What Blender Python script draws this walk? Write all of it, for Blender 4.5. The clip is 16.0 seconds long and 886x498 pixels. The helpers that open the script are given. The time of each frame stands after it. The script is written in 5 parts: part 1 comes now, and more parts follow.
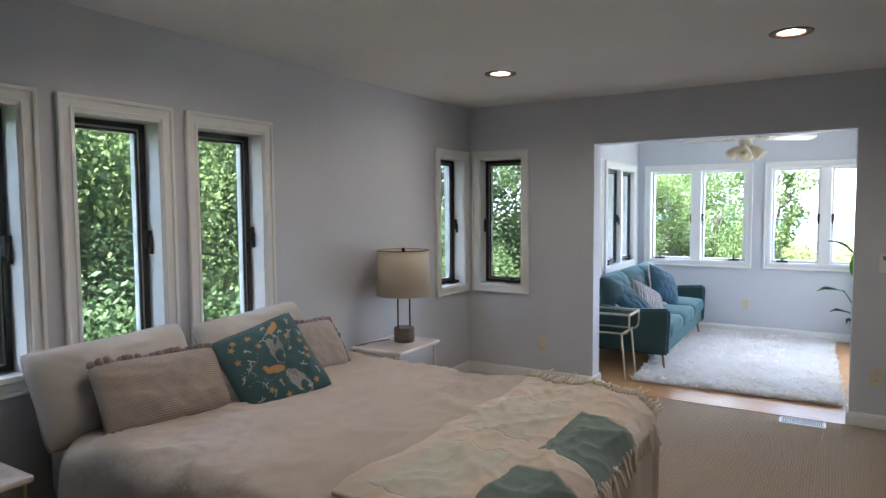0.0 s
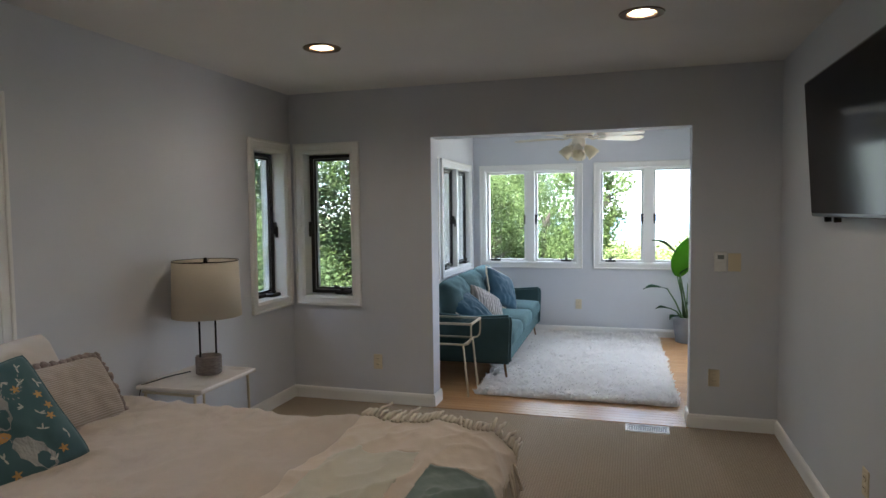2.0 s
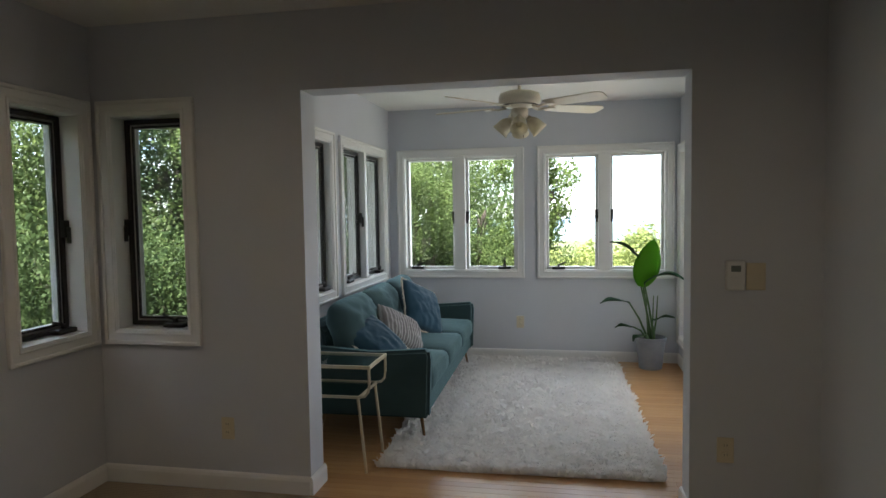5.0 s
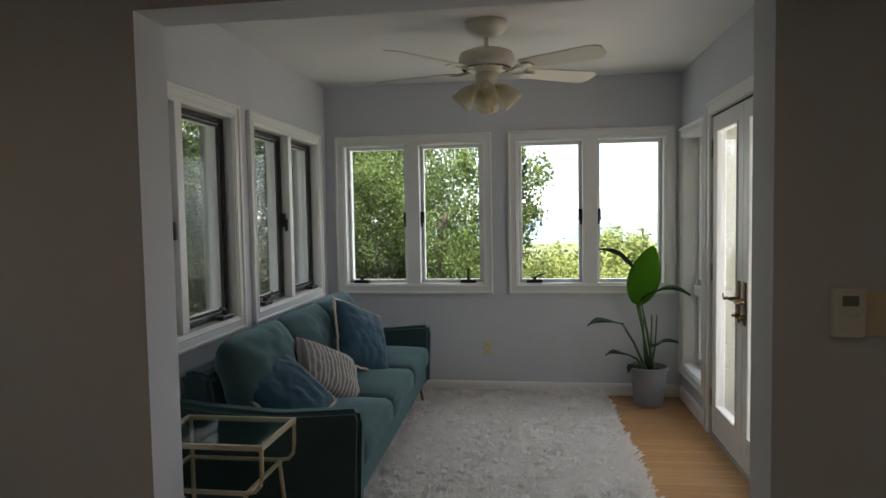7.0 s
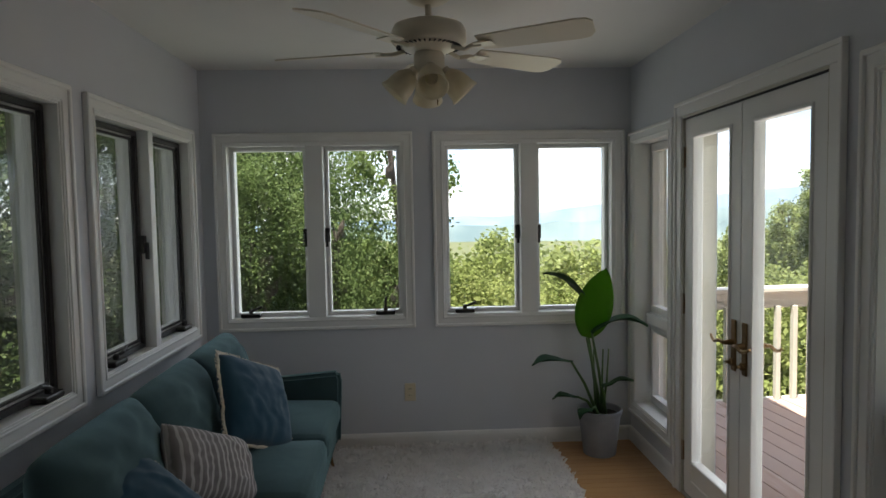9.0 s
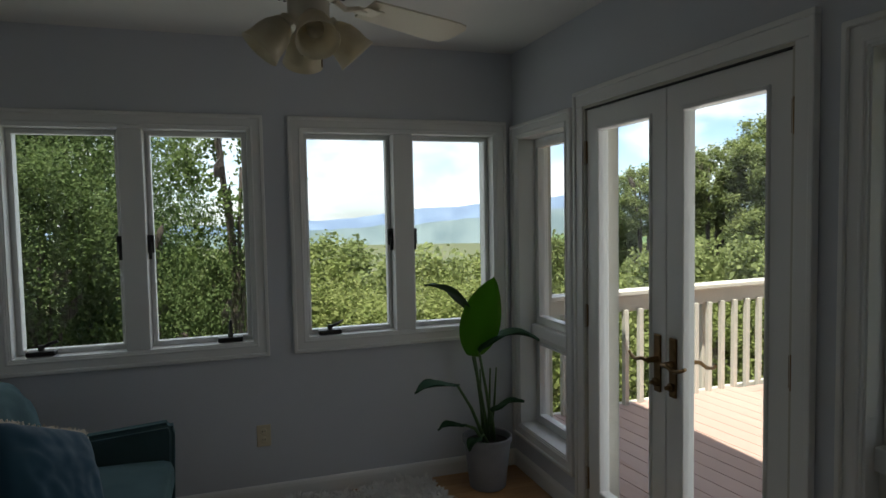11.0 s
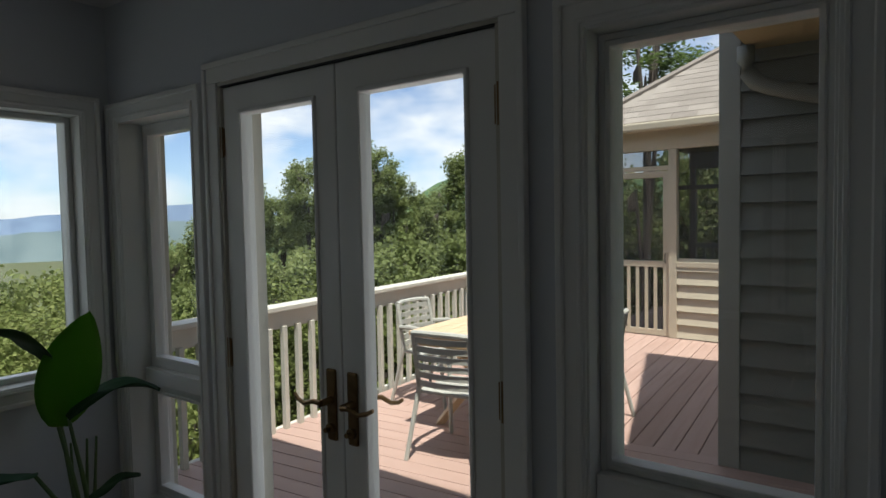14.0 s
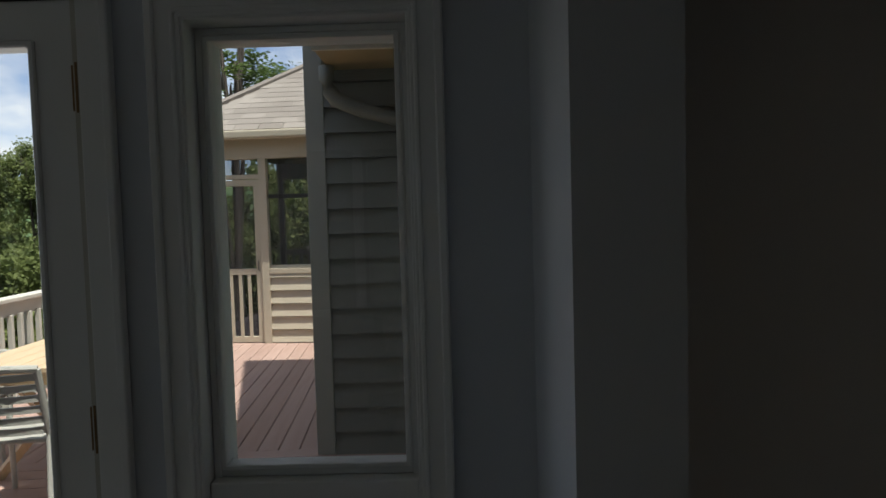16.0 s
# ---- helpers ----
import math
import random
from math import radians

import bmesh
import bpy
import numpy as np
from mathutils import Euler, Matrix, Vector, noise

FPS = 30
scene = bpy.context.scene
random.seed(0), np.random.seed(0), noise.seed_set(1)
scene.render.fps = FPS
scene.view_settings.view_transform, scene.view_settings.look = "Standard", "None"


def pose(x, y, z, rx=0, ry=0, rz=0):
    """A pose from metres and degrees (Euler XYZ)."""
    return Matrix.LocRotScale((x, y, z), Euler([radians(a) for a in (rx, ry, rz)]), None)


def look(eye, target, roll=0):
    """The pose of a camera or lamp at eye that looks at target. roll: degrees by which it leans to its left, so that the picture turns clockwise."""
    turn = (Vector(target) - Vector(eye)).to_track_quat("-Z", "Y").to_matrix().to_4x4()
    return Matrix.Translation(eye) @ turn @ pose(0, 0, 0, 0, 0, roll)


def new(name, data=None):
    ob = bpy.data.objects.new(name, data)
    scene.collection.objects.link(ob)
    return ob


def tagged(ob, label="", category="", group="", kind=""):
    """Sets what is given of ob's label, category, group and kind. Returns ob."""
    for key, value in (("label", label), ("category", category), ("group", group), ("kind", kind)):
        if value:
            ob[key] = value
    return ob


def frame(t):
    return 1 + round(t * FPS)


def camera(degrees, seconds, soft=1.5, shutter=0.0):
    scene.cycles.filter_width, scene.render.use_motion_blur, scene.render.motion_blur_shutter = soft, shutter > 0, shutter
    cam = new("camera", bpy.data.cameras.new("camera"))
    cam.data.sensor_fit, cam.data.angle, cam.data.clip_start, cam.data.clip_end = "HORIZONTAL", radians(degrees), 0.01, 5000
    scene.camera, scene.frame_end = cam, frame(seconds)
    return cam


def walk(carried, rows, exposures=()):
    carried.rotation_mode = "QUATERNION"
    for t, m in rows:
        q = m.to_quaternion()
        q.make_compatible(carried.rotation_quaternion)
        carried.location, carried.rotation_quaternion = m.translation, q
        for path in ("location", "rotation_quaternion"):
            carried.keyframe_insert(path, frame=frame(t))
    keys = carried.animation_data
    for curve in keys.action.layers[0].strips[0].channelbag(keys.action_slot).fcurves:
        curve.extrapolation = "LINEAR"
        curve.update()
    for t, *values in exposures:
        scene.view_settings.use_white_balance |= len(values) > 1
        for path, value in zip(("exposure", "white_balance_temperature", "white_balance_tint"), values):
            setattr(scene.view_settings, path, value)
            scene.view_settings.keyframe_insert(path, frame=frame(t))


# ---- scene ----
cam = camera(69.5, 16.0)

PATH = [
    (0, (0.269, -0.106, 1.526), (-0.773, 1.597, 1.399), -0.4),
    (0.5, (0.233, 0.018, 1.523), (-0.677, 1.794, 1.4), -0.5),
    (1, (0.149, 0.179, 1.524), (-0.626, 2.019, 1.402), -0.6),
    (1.5, (0.073, 0.326, 1.52), (-0.584, 2.21, 1.398), -0.6),
    (2, (0.016, 0.499, 1.504), (-0.553, 2.412, 1.383), -0.7),
    (2.5, (-0.005, 0.76, 1.502), (-0.485, 2.697, 1.383), -0.7),
    (3, (-0.014, 1.01, 1.493), (-0.437, 2.962, 1.376), -0.7),
    (3.5, (-0.046, 1.291, 1.496), (-0.454, 3.246, 1.378), -0.8),
    (3.7, (-0.064, 1.398, 1.513), (-0.47, 3.352, 1.386), -0.8),
    (6, (-0.189, 2.684, 1.395), (-0.535, 4.651, 1.283), -1.0),
    (6.5, (-0.216, 2.996, 1.403), (-0.531, 4.968, 1.29), -1.0),
    (7, (-0.249, 3.276, 1.42), (-0.526, 5.254, 1.309), -1.0),
    (7.5, (-0.346, 3.541, 1.472), (-0.57, 5.524, 1.348), -1.0),
    (8, (-0.414, 3.763, 1.498), (-0.562, 5.754, 1.375), -1.0),
    (8.5, (-0.507, 3.972, 1.507), (-0.542, 5.968, 1.386), -0.9),
    (9, (-0.561, 4.15, 1.535), (-0.469, 6.145, 1.416), -1.0),
    (11.5, (-0.732, 4.931, 1.525), (0.035, 6.775, 1.411), -1.0),
    (12, (-0.698, 5.057, 1.539), (0.226, 6.828, 1.426), -1.0),
    (12.5, (-0.691, 5.194, 1.544), (0.422, 6.852, 1.43), -1.1),
    (13, (-0.662, 5.287, 1.526), (0.628, 6.811, 1.422), -0.9),
    (13.5, (-0.592, 5.371, 1.524), (0.853, 6.749, 1.414), -1.1),
    (14, (-0.544, 5.414, 1.507), (1.061, 6.603, 1.406), -1.1),
    (14.5, (-0.535, 5.42, 1.521), (1.23, 6.356, 1.417), -1.4),
    (15, (-0.536, 5.441, 1.523), (1.345, 6.109, 1.413), -1.4),
    (15.5, (-0.545, 5.448, 1.508), (1.415, 5.833, 1.397), -1.5),
    (16, (-0.56, 5.448, 1.482), (1.437, 5.479, 1.383), -1.6),
]
EXPOSURES = [(0, 4.38, 5650, 13), (1.5, 3.98, 5900, 12), (3.5, 3.36, 6350, 10), (6, 2.74, 6800, 10), (7, 2.42, 7000, 12), (9, 1.88, 6850, 12), (11.5, 1.0, 6550, 9), (12.5, 0.74, 6450, 9), (14.5, 0.54, 6400, 10), (16, 0.42, 6400, 10)]
walk(cam, [(t, look(eye, target, roll)) for t, eye, target, roll in PATH], EXPOSURES)

# ---- world, sun, exposure ----
SUN_WAY = Vector((0.2, 0.25, -1.0)).normalized()
world = bpy.data.worlds.new("sky")
scene.world = world
world.use_nodes = True
wn = world.node_tree
wn.nodes.clear()
w_out = wn.nodes.new("ShaderNodeOutputWorld")
w_bg = wn.nodes.new("ShaderNodeBackground")
w_sky = wn.nodes.new("ShaderNodeTexSky")
w_sky.sky_type = "NISHITA"
w_sky.sun_disc = False
w_sky.sun_elevation = math.asin(-SUN_WAY.z)
w_sky.sun_rotation = math.atan2(-SUN_WAY.x, -SUN_WAY.y)
w_sky.altitude = 700
w_sky.dust_density = 1.2
w_sky.air_density = 0.7
w_sky.ozone_density = 1.6
w_tc = wn.nodes.new("ShaderNodeTexCoord")
w_map = wn.nodes.new("ShaderNodeMapping")
w_map.inputs["Scale"].default_value = (1.0, 1.0, 2.2)
w_noise = wn.nodes.new("ShaderNodeTexNoise")
w_noise.inputs["Scale"].default_value = 8.0
w_noise.inputs["Detail"].default_value = 7
w_ramp = wn.nodes.new("ShaderNodeValToRGB")
w_ramp.color_ramp.elements[0].position, w_ramp.color_ramp.elements[1].position = 0.38, 0.70
w_mix = wn.nodes.new("ShaderNodeMix")
w_mix.data_type = "RGBA"
w_mix.inputs["B"].default_value = (6.2, 6.3, 6.4, 1)
wn.links.new(w_tc.outputs["Generated"], w_map.inputs["Vector"])
wn.links.new(w_map.outputs["Vector"], w_noise.inputs["Vector"])
wn.links.new(w_noise.outputs["Fac"], w_ramp.inputs["Fac"])
wn.links.new(w_ramp.outputs["Color"], w_mix.inputs["Factor"])
wn.links.new(w_sky.outputs["Color"], w_mix.inputs["A"])
wn.links.new(w_mix.outputs["Result"], w_bg.inputs["Color"])
w_bg.inputs["Strength"].default_value = 0.12
wn.links.new(w_bg.outputs["Background"], w_out.inputs["Surface"])
sun = new("sun", bpy.data.lights.new("sun", "SUN"))
sun.data.energy, sun.data.angle, sun.data.color = 5.0, radians(0.53), (1.0, 0.95, 0.87)
sun.matrix_world = look((0, 0, 30), Vector((0, 0, 30)) + SUN_WAY)


# daylight of the open sky, standing in the sunroom's window openings
for wx, wy, rz, pw in ((-1.18, 8.42, 0, 0.72), (0.19, 8.42, 0, 0.78), (-2.03, 7.45, 90, 0.25), (-2.03, 6.08, 90, 0.25)):
    lamp = new("window_daylight", bpy.data.lights.new("window_daylight", "AREA"))
    lamp.data.shape, lamp.data.size, lamp.data.size_y = "RECTANGLE", 1.12, 1.10
    lamp.data.energy, lamp.data.color = pw, (0.90, 0.95, 1.0)
    lamp.matrix_world = pose(wx, wy, 1.41, 0, 0, rz) @ pose(0, 0, 0, -90)


lamp = new("door_daylight", bpy.data.lights.new("door_daylight", "AREA"))
lamp.data.shape, lamp.data.size, lamp.data.size_y = "RECTANGLE", 1.05, 1.75
lamp.data.energy, lamp.data.color = 1.8, (0.96, 0.97, 1.0)
lamp.matrix_world = pose(1.05, 6.86, 1.05, 0, 0, -90) @ pose(0, 0, 0, -90)


# ---- materials ----
class Mat:
    """A node material with a principled shader and a few shorthand ways to vary it."""

    def __init__(self, name, color, rough=0.6, metal=0.0, spec=0.5):
        self.m = bpy.data.materials.new(name)
        self.m.use_nodes = True
        self.t = self.m.node_tree
        self.b = self.t.nodes["Principled BSDF"]
        self.b.inputs["Base Color"].default_value = (*color, 1)
        self.b.inputs["Roughness"].default_value = rough
        self.b.inputs["Metallic"].default_value = metal
        self.b.inputs["Specular IOR Level"].default_value = spec
        self.color = color
        self.src = None

    def node(self, kind, **ins):
        n = self.t.nodes.new(kind)
        for k, v in ins.items():
            n.inputs[k.replace("_", " ")].default_value = v
        return n

    def link(self, a, b):
        self.t.links.new(a, b)

    def coord(self, scale=(1, 1, 1)):
        tc, mp = self.node("ShaderNodeTexCoord"), self.node("ShaderNodeMapping")
        mp.inputs["Scale"].default_value = scale
        self.link(tc.outputs["Object"], mp.inputs["Vector"])
        return mp.outputs["Vector"]

    def noise(self, scale, detail=4, stretch=(1, 1, 1)):
        n = self.node("ShaderNodeTexNoise", Scale=scale, Detail=detail)
        self.link(self.coord(stretch), n.inputs["Vector"])
        return n.outputs["Fac"]

    def blend(self, fac, other, lo=0.35, hi=0.65, amount=1.0):
        """Mix the colour so far with another one by a factor."""
        r = self.node("ShaderNodeMapRange")
        r.inputs["From Min"].default_value, r.inputs["From Max"].default_value = lo, hi
        r.inputs["To Max"].default_value = amount
        self.link(fac, r.inputs["Value"])
        mix = self.node("ShaderNodeMix")
        mix.data_type = "RGBA"
        self.link(r.outputs["Result"], mix.inputs["Factor"])
        if self.src:
            self.link(self.src, mix.inputs["A"])
        else:
            mix.inputs["A"].default_value = (*self.color, 1)
        mix.inputs["B"].default_value = (*other, 1)
        self.src = mix.outputs["Result"]
        self.link(self.src, self.b.inputs["Base Color"])
        return self

    def random(self):
        return self.node("ShaderNodeObjectInfo").outputs["Random"]

    def island(self):
        return self.node("ShaderNodeNewGeometry").outputs["Random Per Island"]

    def bump(self, fac, strength=0.2, dist=0.01):
        b = self.node("ShaderNodeBump", Strength=strength, Distance=dist)
        self.link(fac, b.inputs["Height"])
        old = self.b.inputs["Normal"].links
        if old:
            self.link(old[0].from_socket, b.inputs["Normal"])
        self.link(b.outputs["Normal"], self.b.inputs["Normal"])
        return self

    def rough(self, fac, lo, hi):
        r = self.node("ShaderNodeMapRange")
        r.inputs["To Min"].default_value, r.inputs["To Max"].default_value = lo, hi
        self.link(fac, r.inputs["Value"])
        self.link(r.outputs["Result"], self.b.inputs["Roughness"])
        return self

    def wave(self, scale, axis="X", distortion=0.0, stretch=(1, 1, 1)):
        n = self.node("ShaderNodeTexWave", Scale=scale, Distortion=distortion)
        n.bands_direction = axis
        self.link(self.coord(stretch), n.inputs["Vector"])
        return n.outputs["Fac"]


def painted(name, color, rough=0.55, fine=180):
    a = Mat(name, color, rough)
    a.blend(a.noise(1.3), tuple(c * 0.94 for c in color), 0.4, 0.7)
    return a.bump(a.noise(fine, 2), 0.06, 0.002)


m_wall = painted("wall_paint", (0.60, 0.62, 0.66), 0.7, 220)
m_ceil = painted("ceiling_paint", (0.72, 0.71, 0.69), 0.8, 150)
m_trim = painted("trim_paint", (0.80, 0.80, 0.78), 0.38, 60)
# the wing's shade is put into the siding and corner board colours
m_siding = painted("siding_shade_paint", (0.185, 0.185, 0.16), 0.6, 50)
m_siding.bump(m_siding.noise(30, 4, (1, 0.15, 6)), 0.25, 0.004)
m_corner = painted("corner_board_shade_paint", (0.30, 0.30, 0.265), 0.6, 50)
m_porch = painted("porch_paint", (0.47, 0.42, 0.32), 0.55, 50)
m_rail = painted("rail_paint", (0.56, 0.54, 0.47), 0.5, 60)
m_soffit = painted("soffit_paint", (0.36, 0.27, 0.15), 0.6, 60)
m_rail.blend(m_rail.noise(9, 5), (0.46, 0.44, 0.38), 0.5, 0.8, 0.6)
m_dark = Mat("dark_bronze", (0.018, 0.016, 0.015), 0.42)
m_dark.rough(m_dark.noise(40), 0.3, 0.55)
m_black = Mat("black_metal", (0.012, 0.012, 0.013), 0.35, 0.6)
m_brass = Mat("brass", (0.24, 0.15, 0.07), 0.34, 1.0)
m_brass.rough(m_brass.noise(60), 0.28, 0.5)
m_brass.blend(m_brass.noise(25), (0.16, 0.095, 0.04), 0.5, 0.72)
m_champ = Mat("champagne_metal", (0.62, 0.55, 0.41), 0.42, 0.85)
m_champ.rough(m_champ.noise(50), 0.38, 0.5)
m_bronze = Mat("lamp_bronze", (0.16, 0.11, 0.07), 0.45, 0.7)
m_bronze.rough(m_bronze.noise(50), 0.4, 0.55)
m_steel = Mat("satin_steel", (0.55, 0.55, 0.54), 0.35, 1.0)
m_steel.rough(m_steel.noise(70), 0.28, 0.45)
m_plastic = Mat("white_plastic", (0.72, 0.72, 0.70), 0.4)
m_almond = Mat("almond_plastic", (0.66, 0.58, 0.42), 0.4)
m_slot = Mat("slot_dark", (0.02, 0.02, 0.02), 0.6)
m_lcd = Mat("lcd", (0.20, 0.23, 0.22), 0.2)
m_screen_tv = Mat("tv_screen", (0.006, 0.006, 0.007), 0.10, 0, 0.08)
m_tvbody = Mat("tv_body", (0.012, 0.012, 0.012), 0.3)

m_carpet = Mat("loop_carpet", (0.50, 0.42, 0.32), 0.95, 0, 0.1)
m_carpet.blend(m_carpet.noise(420, 2), (0.33, 0.27, 0.20), 0.4, 0.7)
m_carpet.blend(m_carpet.noise(2.2), (0.46, 0.385, 0.30), 0.4, 0.7, 0.6)
_w = m_carpet.wave(17, "Y", 0.12)
m_carpet.blend(_w, (0.30, 0.245, 0.185), 0.25, 0.0, 0.7)
m_carpet.bump(_w, 0.7, 0.006)
_x = m_carpet.wave(21, "X", 0.5)
m_carpet.blend(_x, (0.27, 0.22, 0.165), 0.3, 0.0, 0.55)
m_carpet.bump(_x, 0.4, 0.004)
m_carpet.bump(m_carpet.noise(300, 2), 0.5, 0.004)

m_oak = Mat("oak_floor", (0.52, 0.30, 0.13), 0.3)
m_oak.blend(m_oak.random(), (0.42, 0.225, 0.09), 0.0, 1.0)
m_oak.blend(m_oak.noise(14, 6, (0.25, 6, 1)), (0.33, 0.17, 0.065), 0.5, 0.8, 0.7)
m_oak.rough(m_oak.noise(6), 0.22, 0.42)
m_oak.bump(m_oak.noise(40, 4, (0.2, 5, 1)), 0.05, 0.002)

m_rug = Mat("shag_pile", (0.90, 0.885, 0.865), 0.95, 0, 0.1)
m_rug.blend(m_rug.island(), (0.90, 0.89, 0.87), 0.0, 1.0)
m_rug.blend(m_rug.noise(5), (0.84, 0.82, 0.80), 0.5, 0.75, 0.5)
_tr = m_rug.node("ShaderNodeBsdfTranslucent")
m_rug.link(m_rug.src, _tr.inputs["Color"])
_mx = m_rug.node("ShaderNodeMixShader", Fac=0.4)
m_rug.link(m_rug.b.outputs["BSDF"], _mx.inputs[1])
m_rug.link(_tr.outputs["BSDF"], _mx.inputs[2])
m_rug.link(_mx.outputs["Shader"], m_rug.t.nodes["Material Output"].inputs["Surface"])


def fabric(name, color, dark, weave=700, sheen=0.0, fold=7, foldbump=0.5):
    a = Mat(name, color, 0.9, 0, 0.15)
    a.blend(a.noise(4), dark, 0.38, 0.72, 0.7)
    a.b.inputs["Sheen Weight"].default_value = sheen
    a.bump(a.noise(weave, 2), 0.25, 0.002)
    return a.bump(a.noise(fold, 3, (1, 1, 0.6)), foldbump, 0.012)


m_velvet = fabric("teal_velvet", (0.050, 0.090, 0.097), (0.030, 0.058, 0.064), 500, 0.45, 6, 0.35)
m_velvet.b.inputs["Sheen Tint"].default_value = (0.4, 0.65, 0.7, 1)
m_bluecush = fabric("blue_cushion", (0.028, 0.082, 0.125), (0.018, 0.06, 0.095), 600, 0.3, 5, 0.15)
m_fringe = fabric("cream_fringe", (0.74, 0.67, 0.55), (0.60, 0.53, 0.43), 300)
m_duvet = fabric("duvet_linen", (0.55, 0.48, 0.41), (0.48, 0.42, 0.355), 900, 0.1, 9, 0.8)
m_duvet.bump(m_duvet.noise(22, 4, (1, 0.35, 1)), 0.7, 0.008)
m_sheet = fabric("bed_sheet", (0.60, 0.60, 0.63), (0.52, 0.52, 0.56), 900, 0.1, 9, 0.6)
m_pillow = fabric("pillow_linen", (0.58, 0.54, 0.49), (0.52, 0.48, 0.43), 900, 0.1, 6, 0.5)
m_lumbar = fabric("lumbar_weave", (0.36, 0.30, 0.255), (0.29, 0.24, 0.20), 500, 0.1, 6, 0.3)
_w = m_lumbar.wave(34, "Z", 0.8)
m_lumbar.blend(_w, (0.56, 0.51, 0.45), 0.6, 0.85, 0.6)
m_lumbar.bump(_w, 0.3, 0.003)
m_pom = fabric("grey_tassel", (0.27, 0.22, 0.20), (0.18, 0.145, 0.13), 200, 0.2, 60, 0.8)
m_greycush = fabric("grey_woven", (0.24, 0.225, 0.22), (0.13, 0.12, 0.12), 500, 0.1)
_w = m_greycush.wave(11, "X", 2.0)
m_greycush.blend(_w, (0.50, 0.48, 0.46), 0.6, 0.85, 0.8)
m_tealprint = fabric("teal_print", (0.07, 0.14, 0.155), (0.05, 0.11, 0.125), 700, 0.2)
m_motif_white = fabric("embroidery_white", (0.60, 0.58, 0.52), (0.30, 0.33, 0.33), 200)
m_motif_gold = fabric("embroidery_gold", (0.60, 0.36, 0.14), (0.45, 0.24, 0.09), 200)
m_motif_grey = fabric("embroidery_grey", (0.42, 0.42, 0.40), (0.14, 0.17, 0.18), 160, 0, 90, 0.8)
m_throw = fabric("wool_throw", (0.68, 0.58, 0.48), (0.58, 0.50, 0.41), 160, 0.4, 12, 0.6)
m_throw_teal = fabric("wool_throw_teal", (0.17, 0.225, 0.205), (0.12, 0.17, 0.16), 160, 0.3, 12, 0.5)
m_throw_sage = fabric("wool_throw_sage", (0.60, 0.57, 0.47), (0.50, 0.51, 0.43), 160, 0.4, 12, 0.6)
m_shade = fabric("lamp_shade_linen", (0.74, 0.68, 0.57), (0.70, 0.64, 0.53), 900, 0, 3, 0.05)
_tr = m_shade.node("ShaderNodeBsdfTranslucent")
m_shade.link(m_shade.src, _tr.inputs["Color"])
_mx = m_shade.node("ShaderNodeMixShader", Fac=0.4)
m_shade.link(m_shade.b.outputs["BSDF"], _mx.inputs[1])
m_shade.link(_tr.outputs["BSDF"], _mx.inputs[2])
m_shade.link(_mx.outputs["Shader"], m_shade.t.nodes["Material Output"].inputs["Surface"])
m_concrete = Mat("concrete", (0.24, 0.205, 0.185), 0.8)
m_concrete.blend(m_concrete.noise(30, 6, (1, 1, 4)), (0.14, 0.115, 0.10), 0.4, 0.7)
m_marble = Mat("marble", (0.76, 0.72, 0.67), 0.22)
m_marble.blend(m_marble.noise(7, 8), (0.50, 0.44, 0.38), 0.52, 0.72, 0.7)
m_pot = Mat("grey_pot", (0.26, 0.27, 0.29), 0.55)
m_pot.blend(m_pot.noise(8), (0.21, 0.22, 0.24), 0.4, 0.7)
m_soil = Mat("soil", (0.03, 0.022, 0.016), 0.95)
m_soil.bump(m_soil.noise(60), 1.0, 0.01)
m_fan = painted("fan_enamel", (0.66, 0.60, 0.48), 0.35, 40)
m_frost = Mat("frosted_glass", (0.80, 0.75, 0.62), 0.3)
m_frost.blend(m_frost.noise(20), (0.74, 0.68, 0.55), 0.4, 0.7)
_tr = m_frost.node("ShaderNodeBsdfTranslucent")
m_frost.link(m_frost.src, _tr.inputs["Color"])
_mx = m_frost.node("ShaderNodeMixShader", Fac=0.55)
m_frost.link(m_frost.b.outputs["BSDF"], _mx.inputs[1])
m_frost.link(_tr.outputs["BSDF"], _mx.inputs[2])
m_frost.link(_mx.outputs["Shader"], m_frost.t.nodes["Material Output"].inputs["Surface"])
m_deck = Mat("deck_board", (0.43, 0.30, 0.25), 0.6)
m_deck.blend(m_deck.random(), (0.37, 0.25, 0.205), 0.0, 1.0)
m_deck.blend(m_deck.noise(30, 5, (1, 0.06, 1)), (0.27, 0.16, 0.125), 0.5, 0.8, 0.6)
m_deck.bump(m_deck.noise(60, 3, (1, 0.05, 1)), 0.25, 0.003)
m_tabletop = Mat("patio_wood", (0.62, 0.46, 0.29), 0.5)
m_tabletop.blend(m_tabletop.noise(12, 5, (0.2, 5, 1)), (0.50, 0.35, 0.20), 0.45, 0.7)
m_patio = painted("patio_chair_resin", (0.40, 0.40, 0.36), 0.45, 60)
m_shingle = Mat("roof_shingle", (0.30, 0.27, 0.235), 0.9)
m_shingle.blend(m_shingle.random(), (0.21, 0.185, 0.16), 0.0, 1.0)
m_shingle.blend(m_shingle.noise(140, 2), (0.15, 0.13, 0.115), 0.5, 0.75, 0.6)
m_shingle.bump(m_shingle.noise(200, 2), 0.5, 0.004)
m_bark = Mat("bark", (0.13, 0.105, 0.085), 0.95)
m_bark.blend(m_bark.noise(9, 6, (3, 3, 0.5)), (0.05, 0.04, 0.033), 0.4, 0.65)
m_bark.bump(m_bark.noise(14, 6, (3, 3, 0.4)), 1.0, 0.03)
